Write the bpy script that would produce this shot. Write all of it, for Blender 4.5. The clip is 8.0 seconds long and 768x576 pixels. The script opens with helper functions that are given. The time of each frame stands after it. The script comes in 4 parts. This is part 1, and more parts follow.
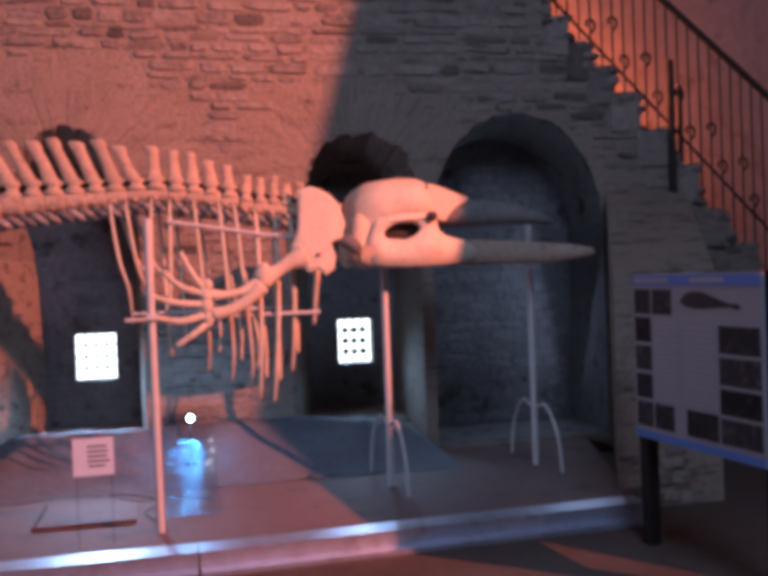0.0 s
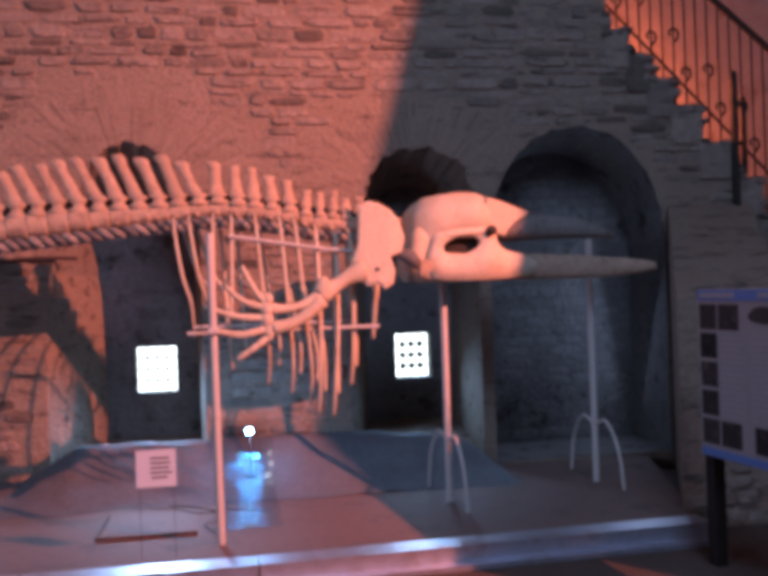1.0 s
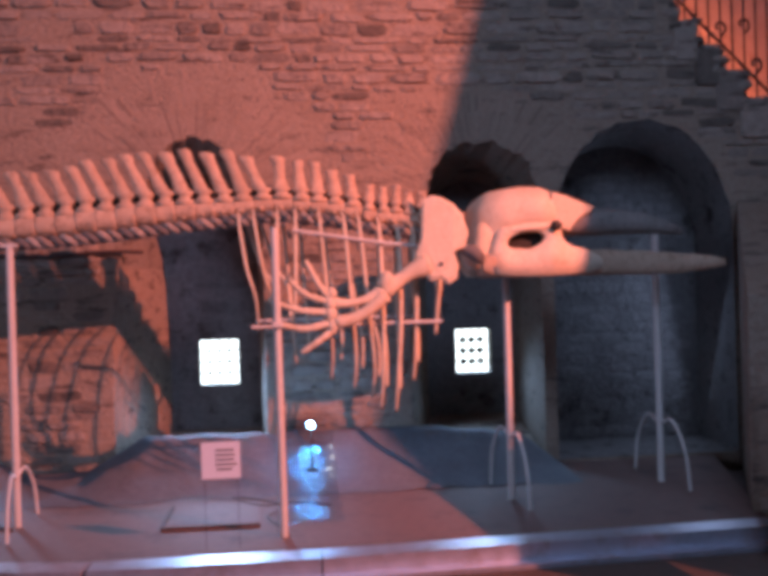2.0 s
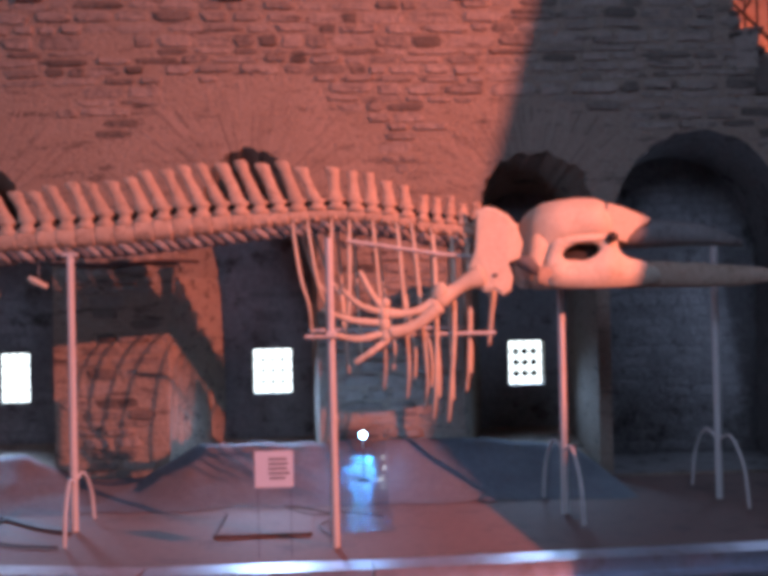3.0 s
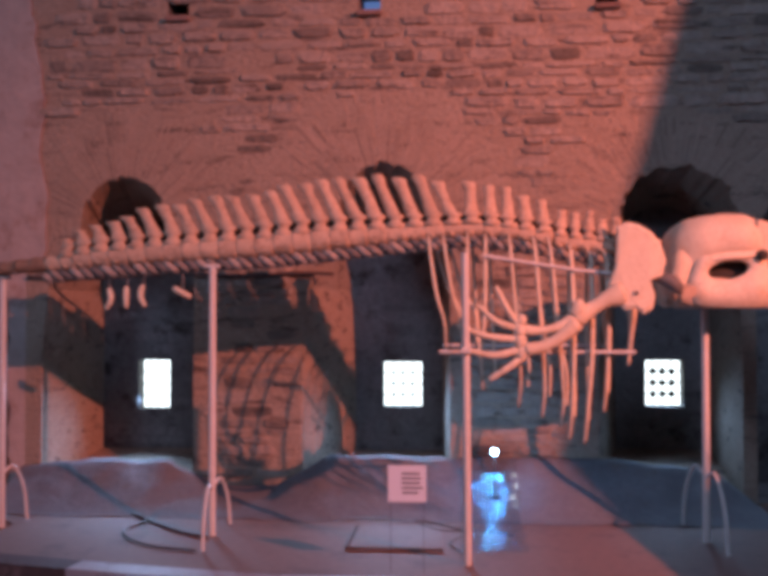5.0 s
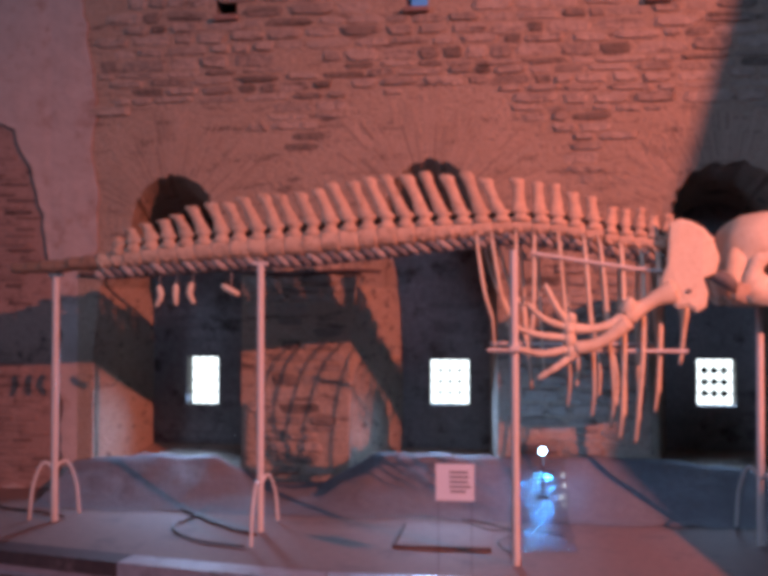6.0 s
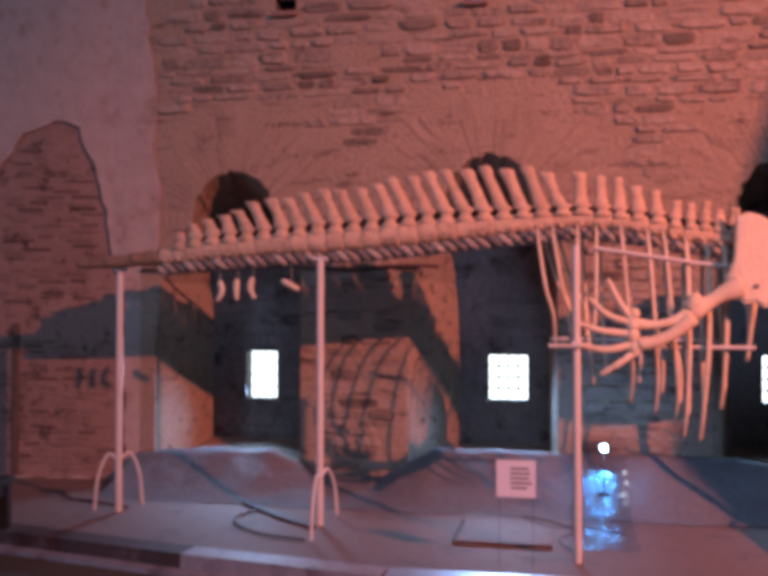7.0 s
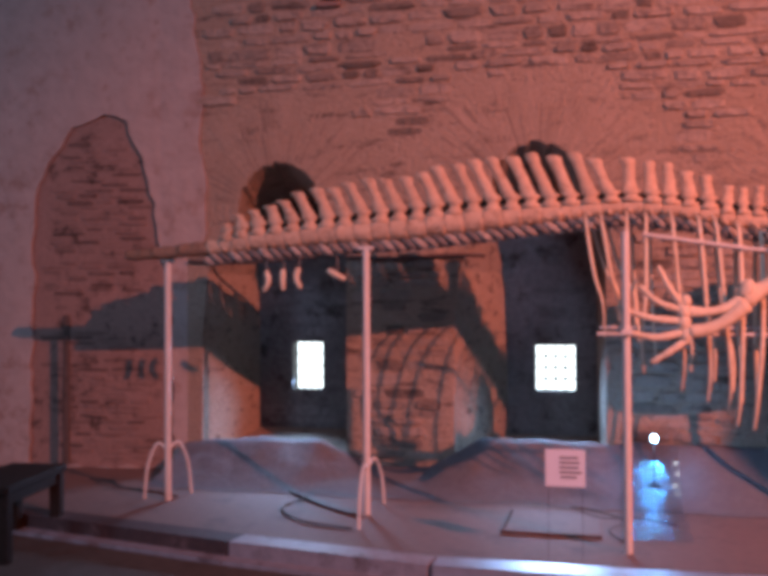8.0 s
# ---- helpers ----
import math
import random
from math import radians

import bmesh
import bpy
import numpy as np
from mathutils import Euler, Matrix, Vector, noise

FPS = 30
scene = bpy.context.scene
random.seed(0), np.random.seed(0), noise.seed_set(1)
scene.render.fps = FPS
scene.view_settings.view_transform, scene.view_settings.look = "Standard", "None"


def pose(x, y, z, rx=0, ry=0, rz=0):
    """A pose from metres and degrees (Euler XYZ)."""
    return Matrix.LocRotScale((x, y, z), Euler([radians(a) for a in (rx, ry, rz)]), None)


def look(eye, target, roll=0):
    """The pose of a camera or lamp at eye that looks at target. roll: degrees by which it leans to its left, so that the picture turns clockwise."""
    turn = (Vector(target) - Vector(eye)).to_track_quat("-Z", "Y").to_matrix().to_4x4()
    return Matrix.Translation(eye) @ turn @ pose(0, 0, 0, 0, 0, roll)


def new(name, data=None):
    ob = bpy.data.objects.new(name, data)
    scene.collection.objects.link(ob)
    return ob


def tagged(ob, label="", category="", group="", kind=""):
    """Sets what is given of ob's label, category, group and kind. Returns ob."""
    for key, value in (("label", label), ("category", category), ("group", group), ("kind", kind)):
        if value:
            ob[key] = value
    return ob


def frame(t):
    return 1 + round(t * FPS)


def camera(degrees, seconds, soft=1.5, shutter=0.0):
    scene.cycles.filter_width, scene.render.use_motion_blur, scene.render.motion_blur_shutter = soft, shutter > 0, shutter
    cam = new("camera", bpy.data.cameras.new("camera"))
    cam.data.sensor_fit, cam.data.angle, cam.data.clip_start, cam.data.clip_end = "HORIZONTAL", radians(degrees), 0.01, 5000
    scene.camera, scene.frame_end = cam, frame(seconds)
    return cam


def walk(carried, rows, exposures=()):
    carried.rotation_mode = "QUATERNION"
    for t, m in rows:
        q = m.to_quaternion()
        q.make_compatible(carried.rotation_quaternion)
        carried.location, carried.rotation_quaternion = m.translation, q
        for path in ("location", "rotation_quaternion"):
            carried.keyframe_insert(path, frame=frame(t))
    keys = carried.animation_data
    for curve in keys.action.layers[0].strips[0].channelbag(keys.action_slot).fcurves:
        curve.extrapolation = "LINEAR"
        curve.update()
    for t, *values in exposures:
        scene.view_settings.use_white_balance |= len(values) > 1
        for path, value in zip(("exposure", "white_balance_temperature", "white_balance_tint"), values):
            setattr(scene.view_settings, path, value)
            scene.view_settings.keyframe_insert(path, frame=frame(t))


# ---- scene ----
cam = camera(44.8, 8.0, soft=5.4)
PATH = [
    (0, (0.168, -1.618, 1.407), (0.593, 0.336, 1.375), -2.1),
    (0.5, (0.162, -1.609, 1.403), (0.518, 0.36, 1.382), -2.3),
    (1, (0.133, -1.607, 1.41), (0.447, 0.368, 1.412), -2.0),
    (1.5, (0.104, -1.585, 1.409), (0.355, 0.4, 1.402), -1.8),
    (3, (0.073, -1.579, 1.416), (0.161, 0.419, 1.435), -1.2),
    (3.5, (0.067, -1.562, 1.414), (0.079, 0.437, 1.459), -1.0),
    (4, (0.035, -1.567, 1.422), (-0.006, 0.432, 1.469), -0.7),
    (4.5, (0.013, -1.56, 1.438), (-0.103, 0.436, 1.497), -0.1),
    (5, (0.002, -1.555, 1.433), (-0.174, 0.437, 1.481), -0.1),
    (6.5, (-0.031, -1.538, 1.438), (-0.356, 0.435, 1.477), 0.1),
    (7, (-0.054, -1.538, 1.437), (-0.439, 0.424, 1.468), 0.1),
    (7.5, (-0.071, -1.526, 1.429), (-0.506, 0.426, 1.452), 0.1),
    (8, (-0.075, -1.522, 1.404), (-0.551, 0.421, 1.423), -0.2),
]
walk(cam, [(t, look(eye, target, roll)) for t, eye, target, roll in PATH], [(0, 0.09), (1.5, 0.16), (3, 0.03), (5, -0.04), (8, 0.0)])

# ---------------------------------------------------------------- light
world = bpy.data.worlds.new("hall_air")
scene.world = world
world.use_nodes = True
world.node_tree.nodes["Background"].inputs[0].default_value = (0.5, 0.55, 0.7, 1)
world.node_tree.nodes["Background"].inputs[1].default_value = 0.02


def lamp(name, kind, m, energy, colour, **settings):
    data = bpy.data.lights.new(name, kind)
    data.energy, data.color = energy, colour
    if "size" in settings:
        data.shape, data.size, data.size_y = "RECTANGLE", settings["size"], settings["size_y"]
    if "spread" in settings:
        data.spread = settings["spread"]
    if "radius" in settings:
        data.shadow_soft_size = settings["radius"]
    if "spot" in settings:
        data.spot_size, data.spot_blend = radians(settings["spot"]), settings["blend"]
    ob = new(name, data)
    ob.matrix_world = m
    return ob


# one red floodlight high on the right, and daylight from the small windows
RED = (1.0, 0.25, 0.165)
lamp("red_floodlight", "SPOT", look((7.68, -2.6, 5.75), (0.9, 5.2, 1.9)), 9600, RED, radius=0.06, spot=48, blend=1.0)
for sx, sz, power in ((3.32, 3.55, 70), (3.8, 2.98, 75), (4.35, 2.38, 45)):
    lamp("stair_light", "POINT", pose(sx, 6.9, sz), power, (1.0, 0.2, 0.07), radius=0.08)
# two cool fill lamps added out of view to lift the dark parts
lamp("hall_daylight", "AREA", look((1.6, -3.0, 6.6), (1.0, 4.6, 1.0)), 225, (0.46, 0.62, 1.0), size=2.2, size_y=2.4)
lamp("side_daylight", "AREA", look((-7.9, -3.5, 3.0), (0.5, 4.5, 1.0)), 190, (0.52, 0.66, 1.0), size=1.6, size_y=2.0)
# blue fill added inside the big arch, which has no window of its own
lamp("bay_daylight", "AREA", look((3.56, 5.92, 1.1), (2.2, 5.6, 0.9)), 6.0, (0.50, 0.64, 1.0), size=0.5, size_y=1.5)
for wx, power in ((1.645, 4), (-0.545, 15), (-2.72, 17)):
    lamp("window_daylight", "AREA", look((wx, 6.36, 0.8), (wx, 4.0, -0.4)), power, (0.36, 0.60, 1.0), size=0.3, size_y=0.38, spread=1.7)
lamp("floor_led_light", "POINT", pose(0.194, 5.0, 0.445), 9, (0.22, 0.52, 1.0), radius=0.02)


# ---------------------------------------------------------------- materials
def material(name, a, b, rough=0.8, grain=30.0, bump=0.4, depth=0.01, blotch=2.0, stain=None, vary=0.0, metal=0.0, spec=0.3, stretch=1.0):
    """Two colours mixed by fine grain and by broad blotches, with relief; vary: brightness piece by piece."""
    m = bpy.data.materials.new(name)
    m.use_nodes = True
    n, l = m.node_tree.nodes, m.node_tree.links
    p = n["Principled BSDF"]
    p.inputs["Roughness"].default_value = rough
    p.inputs["Metallic"].default_value = metal
    p.inputs["Specular IOR Level"].default_value = spec
    co = n.new("ShaderNodeTexCoord")
    geo = n.new("ShaderNodeNewGeometry")

    def noise_at(scale, detail=6.0, rough_n=0.6, wide=1.0):
        t = n.new("ShaderNodeTexNoise")
        t.inputs["Scale"].default_value, t.inputs["Detail"].default_value, t.inputs["Roughness"].default_value = scale, detail, rough_n
        if wide == 1.0:
            l.new(geo.outputs["Position"], t.inputs["Vector"])
        else:
            k = n.new("ShaderNodeMapping")
            k.inputs["Scale"].default_value = (1 / wide, 1, wide ** 0.5)
            l.new(geo.outputs["Position"], k.inputs["Vector"])
            l.new(k.outputs[0], t.inputs["Vector"])
        return t

    def ramp(src, lo, hi):
        r = n.new("ShaderNodeMapRange")
        r.inputs[1].default_value, r.inputs[2].default_value = lo, hi
        l.new(src, r.inputs[0])
        return r.outputs[0]

    def mix(f, x, y, mode="MIX"):
        k = n.new("ShaderNodeMix")
        k.data_type, k.blend_type = "RGBA", mode
        for sock, v in ((0, f), (6, x), (7, y)):
            if isinstance(v, (int, float)):
                k.inputs[sock].default_value = v
            elif isinstance(v, tuple):
                k.inputs[sock].default_value = (*v, 1)
            else:
                l.new(v, k.inputs[sock])
        return k.outputs[2]

    fine, broad = noise_at(grain), noise_at(blotch, 4.0)
    col = mix(ramp(fine.outputs[0], 0.3, 0.7), a, b)
    col = mix(ramp(broad.outputs[0], 0.35, 0.7), col, mix(0.55, col, b))
    if stain:
        spots = noise_at(blotch * 3.1, 8.0, 0.7, stretch)
        col = mix(ramp(spots.outputs[0], 0.54, 0.66), col, stain)
    if vary:
        info = n.new("ShaderNodeObjectInfo")
        add = n.new("ShaderNodeMath")
        add.operation = "ADD"
        l.new(info.outputs["Random"], add.inputs[0])
        l.new(geo.outputs["Random Per Island"], add.inputs[1])
        fr = n.new("ShaderNodeMath")
        fr.operation = "FRACT"
        l.new(add.outputs[0], fr.inputs[0])
        hsv = n.new("ShaderNodeHueSaturation")
        mr = n.new("ShaderNodeMapRange")
        mr.inputs[3].default_value, mr.inputs[4].default_value = 1 + vary * 0.35, 1 - vary * 1.25
        odd = n.new("ShaderNodeMath")
        odd.operation = "POWER"
        odd.inputs[1].default_value = 2.4
        l.new(fr.outputs[0], odd.inputs[0])
        l.new(odd.outputs[0], mr.inputs[0])
        l.new(mr.outputs[0], hsv.inputs["Value"])
        l.new(col, hsv.inputs["Color"])
        col = hsv.outputs[0]
    l.new(col, p.inputs["Base Color"])
    if bump:
        bp = n.new("ShaderNodeBump")
        bp.inputs["Strength"].default_value, bp.inputs["Distance"].default_value = bump, depth
        l.new(fine.outputs[0], bp.inputs["Height"])
        l.new(bp.outputs[0], p.inputs["Normal"])
    return m


def glowing(name, colour, strength):
    m = bpy.data.materials.new(name)
    m.use_nodes = True
    p = m.node_tree.nodes["Principled BSDF"]
    p.inputs["Base Color"].default_value = (*colour, 1)
    p.inputs["Emission Color"].default_value = (*colour, 1)
    p.inputs["Emission Strength"].default_value = strength
    return m


STONE = material("rubble_stone", (0.34, 0.285, 0.24), (0.23, 0.19, 0.165), 0.9, 20, 1.0, 0.035, 2.3, (0.085, 0.066, 0.055), vary=0.42, stretch=3.2)
MORTAR = material("old_mortar", (0.36, 0.30, 0.25), (0.26, 0.195, 0.15), 0.95, 30, 1.0, 0.03, 2.4, (0.09, 0.072, 0.064), stretch=3.0)
# darker grey than the wall face: the recesses' shade is partly in this colour
NICHE = material("niche_stone_darkened", (0.25, 0.245, 0.245), (0.15, 0.145, 0.145), 0.9, 26, 0.9, 0.03, 1.6, (0.06, 0.055, 0.05), vary=0.16)
BRICK = material("thin_brick", (0.35, 0.275, 0.225), (0.26, 0.20, 0.16), 0.9, 34, 0.8, 0.015, 2.4, vary=0.25)
OLDBRICK = material("dark_brown_brick", (0.25, 0.165, 0.145), (0.17, 0.115, 0.10), 0.9, 40, 0.7, 0.012, 2.0, (0.05, 0.035, 0.03), vary=0.4)
PLASTER = material("lime_plaster", (0.38, 0.32, 0.305), (0.30, 0.25, 0.235), 0.9, 8, 0.6, 0.03, 1.6, (0.25, 0.18, 0.16))
FLOOR = material("display_floor", (0.19, 0.125, 0.11), (0.145, 0.10, 0.09), 0.78, 18, 0.15, 0.004, 0.8, (0.10, 0.075, 0.07))
# blue-grey base puts the bank's blue light and missing red into its colour
APRON = material("blue_cast_bank", (0.14, 0.152, 0.175), (0.10, 0.11, 0.128), 0.82, 20, 0.6, 0.012, 1.6, (0.12, 0.115, 0.12))
COBBLE = material("hall_floor", (0.14, 0.10, 0.085), (0.085, 0.065, 0.055), 0.75, 16, 0.5, 0.012, 1.5, (0.08, 0.06, 0.05), vary=0.3)
# bluish metal colour strengthens the kerb's blue-white reflection; two darker tones serve further left
KERB = material("kerb_blue_shine", (0.62, 0.65, 0.76), (0.48, 0.51, 0.60), 0.44, 14, 0.30, 0.006, 1.2, (0.44, 0.43, 0.47), metal=0.85)
PALEKERB = material("kerb_mid_tone", (0.30, 0.28, 0.32), (0.20, 0.185, 0.21), 0.6, 16, 0.4, 0.006, 1.4, (0.13, 0.10, 0.11))
DARKKERB = material("kerb_dark_tone", (0.075, 0.045, 0.045), (0.045, 0.03, 0.032), 0.7, 18, 0.4, 0.006, 1.5, (0.12, 0.08, 0.08))
BONE = material("dry_bone", (0.66, 0.58, 0.47), (0.54, 0.45, 0.35), 0.7, 45, 0.35, 0.006, 5.0, (0.5, 0.4, 0.3), vary=0.1)
OLDBONE = material("darker_bone", (0.52, 0.39, 0.30), (0.42, 0.30, 0.22), 0.75, 38, 0.5, 0.008, 5.0, (0.3, 0.21, 0.15), vary=0.12)
TAILBONE = material("brown_tail_bone", (0.27, 0.17, 0.12), (0.19, 0.12, 0.085), 0.8, 38, 0.5, 0.008, 5.0, (0.13, 0.085, 0.06), vary=0.15)
GREYBONE = material("grey_underside", (0.30, 0.26, 0.23), (0.19, 0.165, 0.15), 0.8, 30, 0.6, 0.01, 7.0, (0.16, 0.15, 0.15))
PALESTRAND = material("pale_highlight_strand", (0.40, 0.36, 0.33), (0.26, 0.23, 0.21), 0.8, 30, 0.6, 0.01, 7.0, (0.16, 0.15, 0.15))
# grey that paints the shade on the upper jaw into its colour
JAWBONE = material("shaded_jaw_bone", (0.27, 0.25, 0.24), (0.19, 0.175, 0.165), 0.75, 38, 0.5, 0.008, 5.0, (0.13, 0.115, 0.11))
STEEL = material("painted_steel", (0.62, 0.60, 0.58), (0.5, 0.48, 0.46), 0.45, 60, 0.1, 0.002, 4.0)
DARKBONE = material("dark_bone", (0.16, 0.15, 0.15), (0.10, 0.10, 0.10), 0.7, 40, 0.4, 0.005, 5.0)
# black for ironwork, and for bodies that stand in for shade in hollows
BLACK = material("black_iron_and_hollows", (0.02, 0.018, 0.017), (0.035, 0.03, 0.027), 0.6, 60, 0.2, 0.003, 4.0)
OLDWOOD = material("weathered_timber", (0.12, 0.085, 0.075), (0.075, 0.055, 0.048), 0.85, 40, 0.5, 0.006, 3.0, (0.05, 0.038, 0.033))
WOOD = material("dark_wood", (0.028, 0.019, 0.016), (0.015, 0.011, 0.009), 0.75, 40, 0.3, 0.004, 3.0, spec=0.15)
PAPER = material("white_paper", (0.60, 0.63, 0.72), (0.56, 0.59, 0.68), 0.8, 50, 0, 0, 3.0)
INK = material("grey_ink", (0.10, 0.10, 0.12), (0.08, 0.08, 0.1), 0.8, 50, 0, 0, 3.0)
PANELW = material("panel_white", (0.30, 0.275, 0.29), (0.255, 0.235, 0.25), 0.45, 30, 0, 0, 2.0)
PANELT = material("panel_text", (0.33, 0.31, 0.335), (0.29, 0.27, 0.30), 0.5, 30, 0, 0, 2.0)
PANELB = material("panel_blue", (0.10, 0.20, 0.50), (0.08, 0.16, 0.42), 0.45, 30, 0, 0, 2.0)
PHOTO = material("photo_print", (0.025, 0.022, 0.025), (0.05, 0.04, 0.04), 0.75, 24, 0, 0, 7.0, (0.12, 0.085, 0.075), vary=0.4, spec=0.1)
CABLE = material("cable_rubber", (0.095, 0.07, 0.066), (0.07, 0.052, 0.05), 0.6, 50, 0, 0, 3.0)
DAY = glowing("daylight_pane", (0.86, 0.97, 1.0), 3.0)
SKYBLUE = glowing("dusk_pane", (0.18, 0.32, 0.75), 0.5)
LED = glowing("led_glass", (0.45, 0.78, 1.0), 28.0)
CLEAR = bpy.data.materials.new("clear_acrylic")
CLEAR.use_nodes = True
CLEAR.node_tree.nodes["Principled BSDF"].inputs["Transmission Weight"].default_value = 1
CLEAR.node_tree.nodes["Principled BSDF"].inputs["IOR"].default_value = 1.06
CLEAR.node_tree.nodes["Principled BSDF"].inputs["Roughness"].default_value = 0.0
# gloss tinted blue so red reflections stay faint and blue glints show
FILM = bpy.data.materials.new("blue_glint_film")
FILM.use_nodes = True
_n, _l = FILM.node_tree.nodes, FILM.node_tree.links
_n.clear()
_out, _mix, _clear, _gloss = [_n.new("ShaderNode" + k) for k in ("OutputMaterial", "MixShader", "BsdfTransparent", "BsdfAnisotropic")]
_gloss.inputs["Roughness"].default_value = 0.15
_gloss.inputs["Anisotropy"].default_value = -0.85
_along = _n.new("ShaderNodeTangent")
_along.direction_type, _along.axis = "RADIAL", "Z"
_l.new(_along.outputs[0], _gloss.inputs["Tangent"])
_mix.inputs[0].default_value = 0.22
_gloss.inputs["Color"].default_value = (0.14, 0.62, 1.0, 1)
_l.new(_clear.outputs[0], _mix.inputs[1])
_l.new(_gloss.outputs[0], _mix.inputs[2])
_l.new(_mix.outputs[0], _out.inputs[0])


# ---------------------------------------------------------------- mesh helpers
def mesh_of(name, bm, mat, smooth=False):
    bmesh.ops.recalc_face_normals(bm, faces=bm.faces)
    me = bpy.data.meshes.new(name)
    bm.to_mesh(me)
    bm.free()
    me.materials.append(mat)
    if smooth:
        for f in me.polygons:
            f.use_smooth = True
    return me


def part(name, bm, mat, parent, label="", smooth=False):
    ob = new(name, mesh_of(name, bm, mat, smooth))
    ob.parent = parent
    return tagged(ob, label)


def thing(name, label, category, m=None, group="", kind=""):
    ob = new(name)
    ob.empty_display_size = 0.1
    if m is not None:
        ob.matrix_world = m
    return tagged(ob, label, category, group, kind)


def solo(name, bm, mat, label, category, kind="", smooth=False, group=""):
    return tagged(new(name, mesh_of(name, bm, mat, smooth)), label, category, group, kind)


def box(bm, x0, x1, y0, y1, z0, z1, bevel=0.0):
    vs = [bm.verts.new((x, y, z)) for x in (x0, x1) for y in (y0, y1) for z in (z0, z1)]
    fs = [bm.faces.new([vs[i] for i in q]) for q in ((0, 1, 3, 2), (4, 6, 7, 5), (0, 4, 5, 1), (2, 3, 7, 6), (0, 2, 6, 4), (1, 5, 7, 3))]
    if bevel:
        es = list({e for f in fs for e in f.edges})
        bmesh.ops.bevel(bm, geom=es, offset=bevel, segments=1, affect="EDGES")
    return bm


def boxed(*a, **k):
    return box(bmesh.new(), *a, **k)


def tube(bm, pts, radii, seg=10, flat=1.0):
    """A round bar through pts; flat squeezes it along y."""
    pts = [Vector(p) for p in pts]
    rings = []
    for i, p in enumerate(pts):
        d = (pts[min(i + 1, len(pts) - 1)] - pts[max(i - 1, 0)]).normalized()
        u = d.cross(Vector((0, 1, 0)))
        if u.length < 0.1:
            u = d.cross(Vector((1, 0, 0)))
        u.normalize()
        v = d.cross(u).normalized()
        r = radii[i] if isinstance(radii, (list, tuple)) else radii
        rings.append([bm.verts.new(p + u * (r * math.cos(2 * math.pi * k / seg)) + v * (r * flat * math.sin(2 * math.pi * k / seg))) for k in range(seg)])
    for a, b in zip(rings, rings[1:]):
        for k in range(seg):
            bm.faces.new((a[k], a[(k + 1) % seg], b[(k + 1) % seg], b[k]))
    bm.faces.new(rings[0][::-1])
    bm.faces.new(rings[-1])
    return bm


def bend(pts, n=10):
    """A smooth line through the points (Catmull-Rom)."""
    pts = [Vector(p) for p in pts]
    q = [2 * pts[0] - pts[1], *pts, 2 * pts[-1] - pts[-2]]
    out = []
    for i in range(1, len(q) - 2):
        a, b, c, d = q[i - 1:i + 3]
        for k in range(n):
            t = k / n
            out.append(0.5 * (2 * b + (c - a) * t + (2 * a - 5 * b + 4 * c - d) * t * t + (3 * b - 3 * c + d - a) * t ** 3))
    return out + [pts[-1]]


def lerp_table(table, x):
    """Linear look-up in rows (x, value...)."""
    if x <= table[0][0]:
        return table[0][1:]
    for a, b in zip(table, table[1:]):
        if x <= b[0]:
            t = (x - a[0]) / (b[0] - a[0])
            return tuple(p + (q - p) * t for p, q in zip(a[1:], b[1:]))
    return table[-1][1:]


def sheet_with_holes(bm, outer, holes, y):
    """A flat wall face in the plane y with openings through it."""
    edges = []
    for loop in (outer, *holes):
        vs = [bm.verts.new((x, y, z)) for x, z in loop]
        edges += [bm.edges.new((a, b)) for a, b in zip(vs, vs[1:] + vs[:1])]
    bmesh.ops.triangle_fill(bm, use_beauty=True, use_dissolve=False, edges=edges)
    return bm


def reveal(bm, front, back, y0, y1):
    a = [bm.verts.new((x, y0, z)) for x, z in front]
    b = [bm.verts.new((x, y1, z)) for x, z in back]
    for i in range(len(a)):
        j = (i + 1) % len(a)
        bm.faces.new((a[i], a[j], b[j], b[i]))


def arch_loop(x0, x1, sill, spring, crown, n=30, foot=0.0, jag=0.0, head=0.0):
    """An arched outline; foot: how far its left jamb spreads outwards below; head: how far the arch draws in from the right jamb."""
    c, r = (x0 + x1 - head) / 2, (x1 - head - x0) / 2
    g = [1 + jag * noise.noise((k * 0.9, x0 * 3, 4)) / r for k in range(n + 1)]
    arc = [(c + r * g[k] * math.cos(math.pi * k / n), spring + (crown - spring) * g[k] * math.sin(math.pi * k / n)) for k in range(n + 1)]
    return [(x0 - foot, sill), (x1, sill), (x1, spring - 0.22)] + arc + [(x0 - foot * 0.85, 1.6), (x0 - foot, 1.05)]


def rect_loop(x0, x1, z0, z1):
    return [(x0, z0), (x1, z0), (x1, z1), (x0, z1)]


def inside(loop, x, z):
    hit = False
    for (x0, z0), (x1, z1) in zip(loop, loop[1:] + loop[:1]):
        if (z0 > z) != (z1 > z) and x < (x1 - x0) * (z - z0) / (z1 - z0) + x0:
            hit = not hit
    return hit


